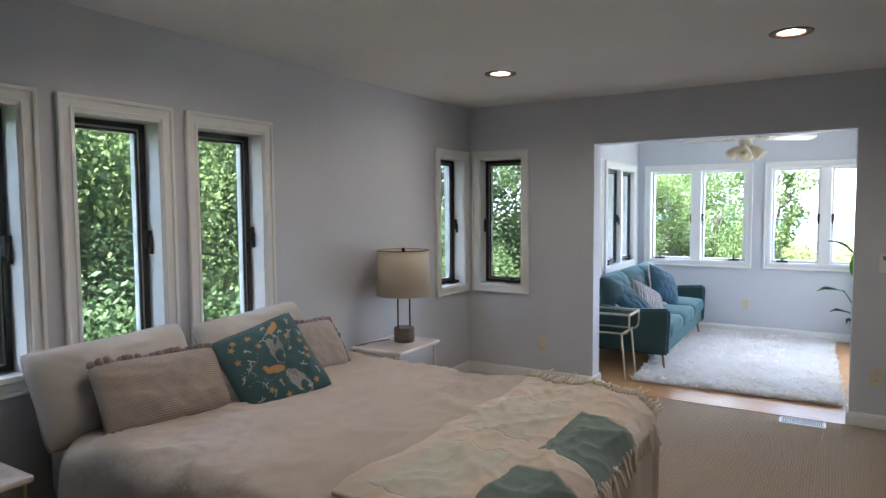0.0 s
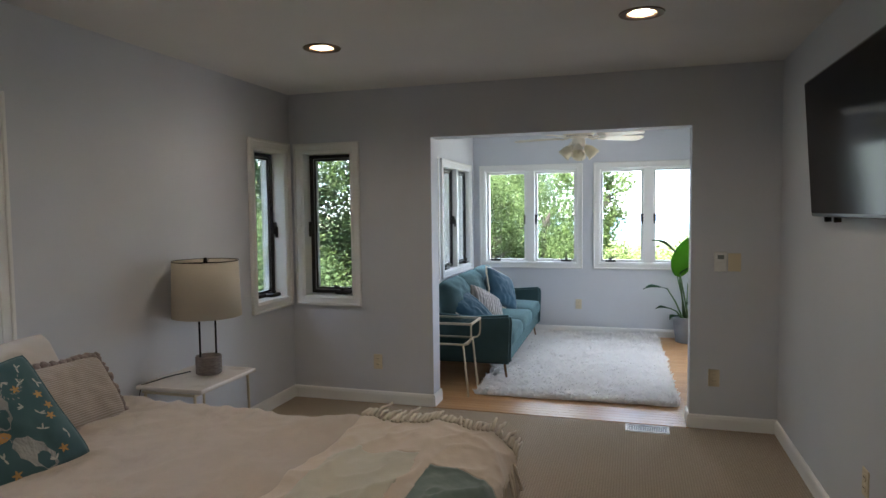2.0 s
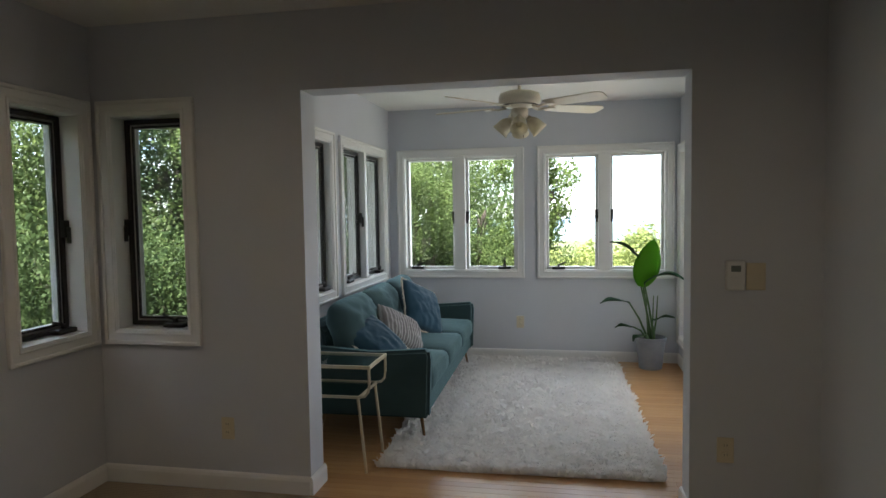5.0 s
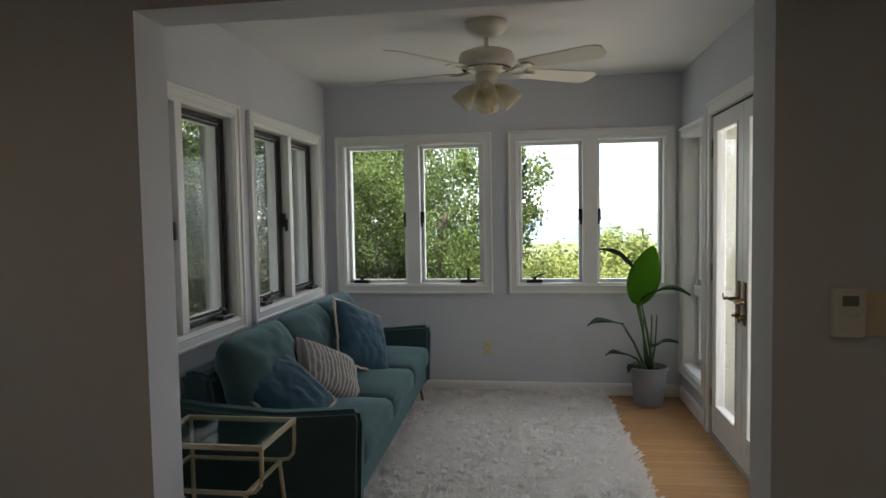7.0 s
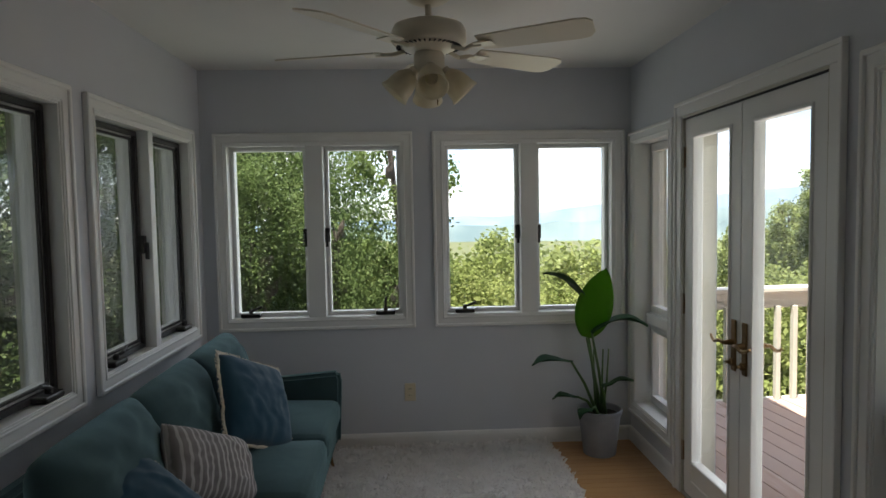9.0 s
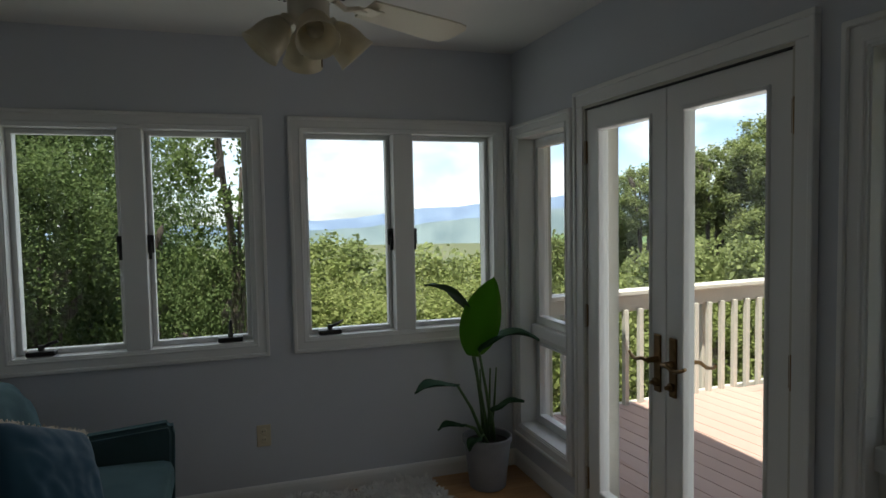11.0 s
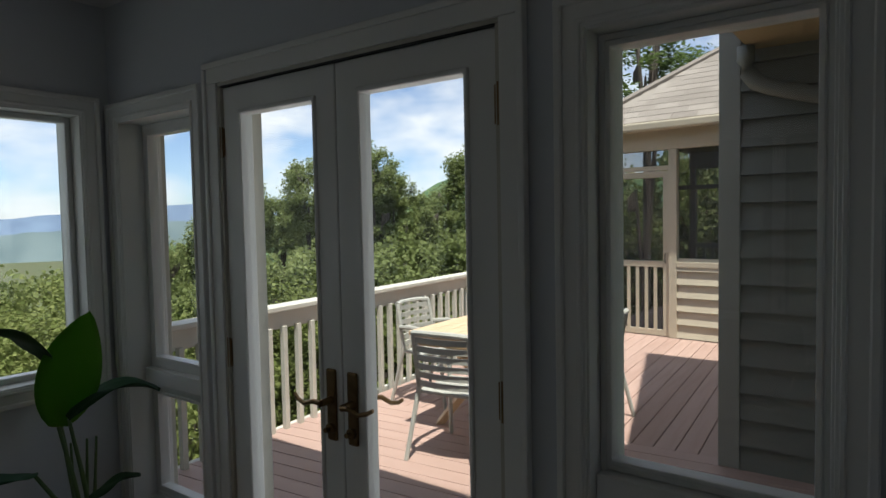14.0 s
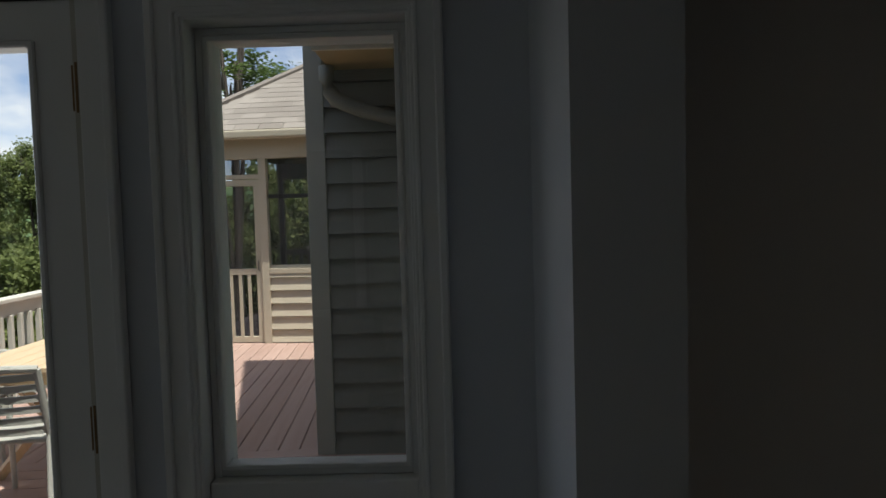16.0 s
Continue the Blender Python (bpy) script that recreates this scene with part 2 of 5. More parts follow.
m_ground = Mat("leaf_litter", (0.10, 0.09, 0.05), 0.95)
m_ground.blend(m_ground.noise(1.5, 8), (0.05, 0.085, 0.025), 0.4, 0.6)
m_ground.bump(m_ground.noise(4, 8), 0.8, 0.1)
# the porch interior's shade is put into this colour
m_porch_shade = Mat("screen_room_shade", (0.10, 0.09, 0.08), 0.8)


def leafy(name, a, b, translucent=0.4):
    """Leaves: two greens by the leaf, with light through the blade."""
    k = Mat(name, a, 0.65, 0, 0.12)
    k.blend(k.island(), b, 0.0, 1.0)
    k.blend(k.random(), tuple(0.6 * x + 0.4 * y for x, y in zip(a, (0.12, 0.15, 0.03))), 0.3, 1.0, 0.6)
    tr = k.node("ShaderNodeBsdfTranslucent")
    k.link(k.src, tr.inputs["Color"])
    mx = k.node("ShaderNodeMixShader")
    mx.inputs["Fac"].default_value = translucent
    k.link(k.b.outputs["BSDF"], mx.inputs[1])
    k.link(tr.outputs["BSDF"], mx.inputs[2])
    k.link(mx.outputs["Shader"], k.t.nodes["Material Output"].inputs["Surface"])
    return k


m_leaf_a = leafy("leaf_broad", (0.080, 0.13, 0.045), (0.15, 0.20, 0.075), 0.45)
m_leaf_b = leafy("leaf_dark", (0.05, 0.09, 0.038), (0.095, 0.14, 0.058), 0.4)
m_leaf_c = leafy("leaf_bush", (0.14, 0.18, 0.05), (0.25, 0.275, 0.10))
# sunlight put into the colour: paler greens for deck and slope trees
m_leaf_d = leafy("leaf_painted_sunlit", (0.18, 0.225, 0.085), (0.28, 0.32, 0.13), 0.5)
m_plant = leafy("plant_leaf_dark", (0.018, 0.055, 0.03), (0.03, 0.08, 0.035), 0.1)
# backlight put into the colour: one leaf much brighter than the rest
m_plant_lit = leafy("plant_leaf_painted_lit", (0.12, 0.33, 0.03), (0.14, 0.36, 0.035), 0.6)
m_stem = Mat("plant_stem", (0.07, 0.14, 0.04), 0.45)


def clear_glass(name, tint=(0.97, 0.985, 0.98)):
    k = Mat(name, tint, 0.02)
    t = k.t
    tr = k.node("ShaderNodeBsdfTransparent", Color=(*tint, 1))
    gl = k.node("ShaderNodeBsdfGlossy", Roughness=0.01)
    fr = k.node("ShaderNodeLayerWeight")
    pw = k.node("ShaderNodeMath")
    pw.operation = "POWER"
    pw.inputs[1].default_value = 5.0
    rg_ = k.node("ShaderNodeMapRange")
    rg_.inputs["To Min"].default_value, rg_.inputs["To Max"].default_value = 0.03, 0.8
    mx = k.node("ShaderNodeMixShader")
    k.link(fr.outputs["Facing"], pw.inputs[0])
    k.link(pw.outputs["Value"], rg_.inputs["Value"])
    k.link(rg_.outputs["Result"], mx.inputs["Fac"])
    k.link(tr.outputs["BSDF"], mx.inputs[1])
    k.link(gl.outputs["BSDF"], mx.inputs[2])
    k.link(mx.outputs["Shader"], t.nodes["Material Output"].inputs["Surface"])
    return k


m_glass = clear_glass("window_glass")
m_tglass = clear_glass("table_glass", (0.80, 0.88, 0.86))


def mesh_screen(name, color, cover):
    k = Mat(name, color, 0.7)
    tr = k.node("ShaderNodeBsdfTransparent")
    mx = k.node("ShaderNodeMixShader")
    mx.inputs["Fac"].default_value = cover
    k.link(tr.outputs["BSDF"], mx.inputs[1])
    k.link(k.b.outputs["BSDF"], mx.inputs[2])
    k.link(mx.outputs["Shader"], k.t.nodes["Material Output"].inputs["Surface"])
    return k


m_mesh = mesh_screen("insect_screen", (0.03, 0.03, 0.03), 0.42)
m_fine_mesh = mesh_screen("window_screen", (0.10, 0.10, 0.10), 0.17)


def glow(name, color, strength):
    k = Mat(name, color)
    k.b.inputs["Emission Color"].default_value = (*color, 1)
    k.b.inputs["Emission Strength"].default_value = strength
    return k


m_bulb = glow("lamp_glow", (1.0, 0.82, 0.62), 13.0)
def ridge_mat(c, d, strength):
    # distance haze is painted in: bluish colours plus a faint glow
    k = glow("ridge_painted_haze", c, strength)
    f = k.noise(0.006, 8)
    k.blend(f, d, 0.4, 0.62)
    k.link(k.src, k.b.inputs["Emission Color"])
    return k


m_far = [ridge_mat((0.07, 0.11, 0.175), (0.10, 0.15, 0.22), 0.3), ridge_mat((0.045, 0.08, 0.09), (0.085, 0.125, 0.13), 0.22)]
m_hill = Mat("wooded_hill", (0.07, 0.13, 0.06), 0.95)
m_hill.blend(m_hill.noise(0.06, 8), (0.13, 0.20, 0.09), 0.4, 0.65)


# ---- building helpers ----
def part(name, bm, material, parent=None, label="", smooth=False):
    me = bpy.data.meshes.new(name)
    bm.to_mesh(me)
    bm.free()
    me.materials.append(material.m)
    if smooth:
        me.polygons.foreach_set("use_smooth", [True] * len(me.polygons))
    ob = new(name, me)
    if parent:
        ob.parent = parent
    if label:
        ob["label"] = label
    return ob


def shared(name, me, parent, m):
    ob = new(name, me)
    ob.parent = parent
    ob.matrix_basis = m
    return ob


def thing(name, m, label, category, group="", kind=""):
    ob = new(name)
    ob.empty_display_size = 0.1
    ob.matrix_basis = m
    return tagged(ob, label, category, group, kind)


def box(bm, x0, x1, y0, y1, z0, z1, bevel=0.0, m=None):
    vs = [bm.verts.new(p) for p in ((x0, y0, z0), (x1, y0, z0), (x1, y1, z0), (x0, y1, z0), (x0, y0, z1), (x1, y0, z1), (x1, y1, z1), (x0, y1, z1))]
    fs = [bm.faces.new([vs[i] for i in f]) for f in ((3, 2, 1, 0), (4, 5, 6, 7), (0, 1, 5, 4), (1, 2, 6, 5), (2, 3, 7, 6), (3, 0, 4, 7))]
    if bevel:
        r = bmesh.ops.bevel(bm, geom=list({e for f in fs for e in f.edges}), offset=bevel, segments=2, affect="EDGES", profile=0.5)
        vs = list({v for f in r["faces"] for v in f.verts} | {v for v in vs if v.is_valid})
    if m is not None:
        bmesh.ops.transform(bm, matrix=m, verts=vs)
    return vs


def boxed(*args, bevel=0.0):
    bm = bmesh.new()
    box(bm, *args, bevel=bevel)
    return bm


def ring(bm, u0, u1, z0, z1, b, w0, w1, bevel=0.0):
    """A rectangular frame in the x-z plane, b wide, from depth w0 to w1."""
    rows = []
    for w in (w0, w1):
        for k in (0, b):
            rows.append([bm.verts.new(p) for p in ((u0 + k, w, z0 + k), (u1 - k, w, z0 + k), (u1 - k, w, z1 - k), (u0 + k, w, z1 - k))])
    fo, fi, bo, bi = rows
    fs = []
    for i in range(4):
        j = (i + 1) % 4
        fs += [bm.faces.new(q) for q in ((fo[i], fo[j], fi[j], fi[i]), (bo[j], bo[i], bi[i], bi[j]), (fo[j], fo[i], bo[i], bo[j]), (fi[i], fi[j], bi[j], bi[i]))]
    if bevel:
        bmesh.ops.bevel(bm, geom=list({e for f in fs for e in f.edges}), offset=bevel, segments=1, affect="EDGES")


def ringed(*args, bevel=0.0):
    bm = bmesh.new()
    ring(bm, *args, bevel=bevel)
    return bm


def lathe(bm, profile, n=24, m=None, cap=True):
    """Turn (radius, z) pairs round the z axis."""
    loops = []
    for r, z in profile:
        loops.append([bm.verts.new((r * math.cos(a), r * math.sin(a), z)) for a in (2 * math.pi * i / n for i in range(n))])
    for a, b in zip(loops, loops[1:]):
        for i in range(n):
            j = (i + 1) % n
            bm.faces.new((a[i], a[j], b[j], b[i]))
    if cap:
        bm.faces.new(loops[0][::-1])
        bm.faces.new(loops[-1])
    if m is not None:
        bmesh.ops.transform(bm, matrix=m, verts=[v for l in loops for v in l])


def turned(profile, n=24, m=None, cap=True):
    bm = bmesh.new()
    lathe(bm, profile, n, m, cap)
    return bm


def tube(bm, pts, r, n=8, taper=1.0):
    """A round bar along points."""
    pts = [Vector(p) for p in pts]
    loops = []
    up = Vector((0.13, 0.21, 0.97))
    for i, p in enumerate(pts):
        d = (pts[min(i + 1, len(pts) - 1)] - pts[max(i - 1, 0)]).normalized()
        s = d.cross(up)
        if s.length < 0.1:
            s = d.cross(Vector((1, 0, 0)))
        s.normalize()
        q = s.cross(d)
        k = r * (1 + (taper - 1) * i / max(1, len(pts) - 1))
        loops.append([bm.verts.new(p + k * (math.cos(a) * s + math.sin(a) * q)) for a in (2 * math.pi * j / n for j in range(n))])
    for a, b in zip(loops, loops[1:]):
        for i in range(n):
            bm.faces.new((a[i], a[(i + 1) % n], b[(i + 1) % n], b[i]))
    bm.faces.new(loops[0][::-1])
    bm.faces.new(loops[-1])


def tubed(pts, r, n=8, taper=1.0):
    bm = bmesh.new()
    tube(bm, pts, r, n, taper)
    return bm


def wall_mesh(runs, zs, solid, t0, t1):
    """A wall in the x-z plane between depths t0 and t1, from a grid of cells that are solid or open."""
    bm = bmesh.new()
    seen = {}

    def v(u, w, z):
        key = (round(u, 4), round(w, 4), round(z, 4))
        if key not in seen:
            seen[key] = bm.verts.new((u, w, z))
        return seen[key]

    nu, nz = len(runs) - 1, len(zs) - 1
    ok = lambda i, j: 0 <= i < nu and 0 <= j < nz and solid((runs[i] + runs[i + 1]) / 2, (zs[j] + zs[j + 1]) / 2)
    for i in range(nu):
        for j in range(nz):
            if not ok(i, j):
                continue
            a, b, c, d = runs[i], runs[i + 1], zs[j], zs[j + 1]
            bm.faces.new((v(a, t0, c), v(b, t0, c), v(b, t0, d), v(a, t0, d)))
            bm.faces.new((v(b, t1, c), v(a, t1, c), v(a, t1, d), v(b, t1, d)))
            if not ok(i - 1, j):
                bm.faces.new((v(a, t1, c), v(a, t0, c), v(a, t0, d), v(a, t1, d)))
            if not ok(i + 1, j):
                bm.faces.new((v(b, t0, c), v(b, t1, c), v(b, t1, d), v(b, t0, d)))
            if not ok(i, j - 1):
                bm.faces.new((v(a, t1, c), v(b, t1, c), v(b, t0, c), v(a, t0, c)))
            if not ok(i, j + 1):
                bm.faces.new((v(a, t0, d), v(b, t0, d), v(b, t1, d), v(a, t1, d)))
    return bm


def wall(name, m, u0, u1, z0, z1, thick, holes, label, material=None):
    runs = sorted({u0, u1, *[h[0] for h in holes], *[h[1] for h in holes]})
    zs = sorted({z0, z1, *[max(z0, h[2]) for h in holes], *[h[3] for h in holes]})
    bm = wall_mesh(runs, zs, lambda u, z: not any(h[0] < u < h[1] and h[2] < z < h[3] for h in holes), 0, thick)
    ob = part(name, bm, material or m_wall)
    ob.matrix_basis = m
    return tagged(ob, label, "wall", "", "structure")


def NORTH(y):
    """Walls seen looking along +y: local x is world x, local y points outward."""
    return pose(0, y, 0)


def WEST(x):
    """Walls seen looking along -x: local x is world y."""
    return pose(x, 0, 0, 0, 0, 90)


def EAST(x):
    """Walls seen looking along +x: local x is minus world y."""
    return pose(x, 0, 0, 0, 0, -90)

# ---- the shell: bedroom, sunroom ----
LX, RX, WY, WT, FY, SL, SR, H = -2.630, 0.938, 5.10, 0.17, 8.261, -1.890, 0.860, 2.437
BACK = -2.4
CAS = 0.07
OPEN = (-1.44, 0.394, -0.2, 2.05)
BW = [(0.757, 1.324), (1.412, 1.977), (2.059, 2.652), (4.510, 5.072)]
BZ = (0.762, 2.040)


def hole(a, b, z):
    return (a + CAS - 0.012, b - CAS + 0.012, z[0] + CAS - 0.012, z[1] - CAS + 0.012)


WN = (-2.583, -2.025)
FW = [(-1.804, -0.560), (-0.428, 0.807)]
LW = [(5.460, 6.706), (6.833, 8.096)]
SZ = (0.791, 2.038)
SIDE, SIDE_Z = (7.552, 8.248), (0.20, 2.012)
BIG, BIG_Z = (5.462, 6.102), (0.20, 2.005)
DOOR = (6.188, 7.516, -0.2, 2.073)

wall("wall_west", WEST(LX), BACK, WY + WT, -0.12, H, 0.18, [hole(a, b, BZ) for a, b in BW], "pale grey painted bedroom wall with tall casement windows")
wall("wall_opening", NORTH(WY), LX + 0.002, RX + 0.15, -0.12, H, WT, [hole(*WN, BZ), OPEN], "pale grey painted wall with a wide cased-less opening to the sunroom")
wall("wall_east", EAST(RX), -WY, -BACK, -0.12, H, 0.15, [], "pale grey painted bedroom wall behind the television")
wall("wall_south", pose(0, BACK, 0, 0, 0, 180), -RX - 0.15, -LX + 0.18, -0.12, H, 0.15, [], "plain pale grey bedroom wall")
wall("wall_north", NORTH(FY), SL - 0.16, SR + 0.18, -0.12, H, 0.18, [hole(a, b, SZ) for a, b in FW], "pale blue-grey sunroom wall with two double windows")
wall("wall_sun_west", WEST(SL), WY + WT, FY, -0.12, H, 0.16, [hole(a, b, SZ) for a, b in LW], "pale blue-grey sunroom wall above the sofa")
wall("wall_sun_east", EAST(SR), -FY, -WY - WT, -0.12, H, 0.18, [hole(-SIDE[1], -SIDE[0], SIDE_Z), hole(-BIG[1], -BIG[0], BIG_Z), (-DOOR[1] + CAS, -DOOR[0] - CAS, DOOR[2], DOOR[3] - CAS)], "pale blue-grey sunroom wall with glazed double doors to the deck")

CANS = [(-1.69, 1.86), (-1.69, 3.86), (0.052, 3.77), (0.052, 1.77)]


def ceiling(name, x0, x1, y0, y1, cans, label):
    """A ceiling slab with round-edged pockets cut as squares behind the lamps' trim rings."""
    s = 0.075
    xs = sorted({x0, x1, *[c[0] - s for c in cans], *[c[0] + s for c in cans]})
    ys = sorted({y0, y1, *[c[1] - s for c in cans], *[c[1] + s for c in cans]})
    bm = wall_mesh(xs, ys, lambda x, y: not any(abs(x - c[0]) < s and abs(y - c[1]) < s for c in cans), 0, 0.14)
    bmesh.ops.transform(bm, matrix=Matrix(((1, 0, 0, 0), (0, 0, 1, 0), (0, 1, 0, H), (0, 0, 0, 1))), verts=bm.verts[:])
    bmesh.ops.reverse_faces(bm, faces=bm.faces[:])
    return tagged(part(name, bm, m_ceil), label, "ceiling", "", "structure")


ceiling("ceiling_bedroom", LX - 0.18, RX + 0.15, BACK - 0.15, WY + WT / 2, CANS, "flat off-white painted bedroom ceiling with recessed lamps")
ceiling("ceiling_sunroom", SL - 0.16, SR + 0.18, WY + WT / 2 + 0.001, FY + 0.18, [], "flat off-white painted sunroom ceiling")
# out of view; eaves sized to block sun from windows and near deck
roof = part("roof", boxed(-3.45, 1.77, BACK - 0.6, 8.75, H + 0.16, H + 0.34), m_shingle)
tagged(roof, "low house roof, its unseen deep eaves added to block sun", "roof", "", "structure")

# out-of-view slab added to keep the sun off the wing's siding
shade_slab = part("roof_link", boxed(1.771, 3.0, 1.5, 6.5, H + 0.18, H + 0.36), m_shingle)
tagged(shade_slab, "unseen roof slab added to shade the wing and the court", "roof", "", "structure")

floor = part("floor", boxed(LX - 0.01, RX + 0.01, BACK, WY - 0.02, -0.12, 0.0), m_carpet)
tagged(floor, "beige ribbed loop-pile bedroom carpet", "floor", "", "structure")
sub = part("floor_sunroom", boxed(SL - 0.02, SR + 0.1, WY - 0.018, FY + 0.02, -0.12, -0.016), m_slot)
tagged(sub, "honey-coloured oak strip floor of the sunroom", "floor", "", "structure")
strip = part("threshold_trim", boxed(OPEN[0], OPEN[1], WY - 0.026, WY - 0.016, -0.02, 0.004, bevel=0.002), m_oak)
tagged(strip, "thin oak strip where carpet meets wood", "trim", "", "structure")


def baseboard(m, u0, u1, name="baseboard"):
    bm = bmesh.new()
    prof = [(0, 0), (-0.016, 0), (-0.016, 0.07), (-0.012, 0.085), (-0.006, 0.092), (0, 0.094)]
    a = [bm.verts.new((u0, w, z)) for w, z in prof]
    b = [bm.verts.new((u1, w, z)) for w, z in prof]
    for i in range(len(prof) - 1):
        bm.faces.new((a[i], a[i + 1], b[i + 1], b[i]))
    bm.faces.new(a)
    bm.faces.new(b[::-1])
    ob = part(name, bm, m_trim)
    ob.matrix_basis = m
    return tagged(ob, "white painted moulded baseboard", "baseboard", "", "structure")


baseboard(WEST(LX), BACK, WY - 0.016)
baseboard(NORTH(WY), LX, OPEN[0])
baseboard(NORTH(WY), OPEN[1], RX)
baseboard(EAST(RX), -WY + 0.016, -BACK)
baseboard(NORTH(FY), SL, SR)
baseboard(WEST(SL), WY + WT, FY - 0.016)
baseboard(EAST(SR), -FY + 0.016, -DOOR[1])
baseboard(EAST(SR), -DOOR[0], -WY - WT)
baseboard(pose(OPEN[0], 0, 0, 0, 0, 90) @ Matrix.Diagonal((1, 1, 1, 1)), WY - 0.012, WY + WT + 0.012)
baseboard(pose(OPEN[1], 0, 0, 0, 0, -90), -WY - WT - 0.012, -WY + 0.012)


def casing(par, u0, u1, z0, z1):
    """Moulded picture-frame casing: back band, flat, bead."""
    part("casing", ringed(u0, u1, z0, z1, CAS, -0.016, 0.0, bevel=0.002), m_trim, par)
    part("back_band", ringed(u0 - 0.004, u1 + 0.004, z0 - 0.004, z1 + 0.004, 0.02, -0.026, 0.0, bevel=0.004), m_trim, par)
    part("bead", ringed(u0 + CAS - 0.02, u1 - CAS + 0.02, z0 + CAS - 0.02, z1 - CAS + 0.02, 0.012, -0.021, -0.012, bevel=0.003), m_trim, par)


def sash(par, a, b, z0, z1, w, dark, latch, crank, stile=0.05):
    """One casement: white sash, dark screen frame where fitted, the pane, latch and crank."""
    s = part("sash", ringed(a, b, z0, z1, stile, w + 0.015, w + 0.055, bevel=0.003), m_trim, par)
    part("glazing_bead", ringed(a + stile - 0.012, b - stile + 0.012, z0 + stile - 0.012, z1 - stile + 0.012, 0.012, w + 0.006, w + 0.02, bevel=0.002), m_dark if dark else m_trim, s)
    if dark:
        part("screen_frame", ringed(a + 0.004, b - 0.004, z0 + 0.004, z1 - 0.004, 0.024, w - 0.006, w + 0.012, bevel=0.002), m_dark, s, "dark bronze screen frame")
        part("insect_screen", boxed(a + 0.027, b - 0.027, w + 0.001, w + 0.002, z0 + 0.027, z1 - 0.027), m_fine_mesh, s, "fine grey insect screen")
    p = part("pane", boxed(a + stile - 0.004, b - stile + 0.004, w + 0.03, w + 0.036, z0 + stile - 0.004, z1 - stile + 0.004), m_glass, s)
    p.visible_shadow = False
    zm = z0 + 0.48 * (z1 - z0)
    if latch:
        c = a + 0.012 if latch < 0 else b - 0.012
        bm = boxed(c - 0.017, c + 0.017, w - 0.03, w - 0.004, zm - 0.045, zm + 0.045, bevel=0.004)
        box(bm, c - 0.008, c + 0.008, w - 0.045, w - 0.028, zm - 0.075, zm + 0.01, bevel=0.003)
        part("latch", bm, m_dark, s, "dark metal sash latch")
    if crank:
        up, crank = abs(crank) > 1, math.copysign(abs(crank) % 1, crank)
        c = (a + b) / 2 + crank * 0.36 * (b - a)
        k = part("crank_base", boxed(c - 0.062, c + 0.062, w - 0.06, w - 0.002, z0 + 0.002, z0 + 0.028, bevel=0.007), m_dark, s, "dark metal casement operator")
        bm = bmesh.new()
        lathe(bm, [(0.014, 0), (0.014, 0.022), (0.008, 0.03)], 12, pose(c, w - 0.035, z0 + 0.024))
        if up:
            tube(bm, [(c, w - 0.035, z0 + 0.04), (c, w - 0.052, z0 + 0.07), (c + 0.004, w - 0.05, z0 + 0.118)], 0.008, 8)
        else:
            tube(bm, [(c, w - 0.035, z0 + 0.042), (c - 0.04 * crank, w - 0.055, z0 + 0.056), (c - 0.1 * crank, w - 0.05, z0 + 0.072)], 0.008, 8)
        part("crank_handle", bm, m_dark, s)


def window(name, m, u0, u1, z, thick, count, depth, dark, label, latches, cranks, bars=(), stile=0.05, panel=False):
    """A cased window with one or two casements side by side, or with a cross bar."""
    win = thing(name, m, label, "window", "", "structure")
    z0, z1 = z
    casing(win, u0, u1, z0, z1)
    a, b, c, d = u0 + CAS - 0.012, u1 - CAS + 0.012, z0 + CAS - 0.012, z1 - CAS + 0.012
    part("jamb", ringed(a + 0.0005, b - 0.0005, c + 0.0005, d - 0.0005, 0.018, -0.01, thick + 0.004, bevel=0.002), m_trim, win)
    part("stop", ringed(a + 0.019, b - 0.019, c + 0.019, d - 0.019, 0.016, depth + 0.013, thick - 0.01, bevel=0.002), m_trim, win)
    part("exterior_casing", ringed(a - 0.06, b + 0.06, c - 0.06, d + 0.06, 0.075, thick + 0.001, thick + 0.026, bevel=0.003), m_rail, win)
    a, b, c, d = a + 0.02, b - 0.02, c + 0.02, d - 0.02
    if bars:
        cells = [(a, b, zz0, zz1) for zz0, zz1 in zip((c, *[q + 0.035 for q in bars]), (*[q - 0.035 for q in bars], d))]
        for q in bars:
            part("transom_bar", boxed(a, b, depth - 0.02, thick - 0.01, q - 0.034, q + 0.034, bevel=0.004), m_trim, win)
    elif count == 2:
        mid = (a + b) / 2
        mh = 0.08 - stile
        part("mullion", boxed(mid - mh, mid + mh, -0.014, thick - 0.01, c, d, bevel=0.004), m_trim, win)
        cells = [(a, mid - mh - 0.001, c, d), (mid + mh + 0.001, b, c, d)]
    else:
        cells = [(a, b, c, d)]
    if panel:
        part("lower_panel", boxed(*cells[0][:2], depth, depth + 0.05, *cells[0][2:], bevel=0.004), m_trim, win, "white painted panel below the glass")
        cells = cells[1:]
    for cell, l, k in zip(cells, latches, cranks):
        sash(win, *cell, depth, dark, l, k, stile)
    return win


for i, (a, b) in enumerate(BW):
    window(f"window_{i + 1}", WEST(LX), a, b, BZ, 0.18, 1, 0.10, True, "tall white-cased casement window with a dark screen frame", [1], [0.9 if i == 3 else -0.6])
window("window_5", NORTH(WY), *WN, BZ, WT, 1, 0.095, True, "tall white-cased corner casement window with a dark screen frame", [-1], [0.6])
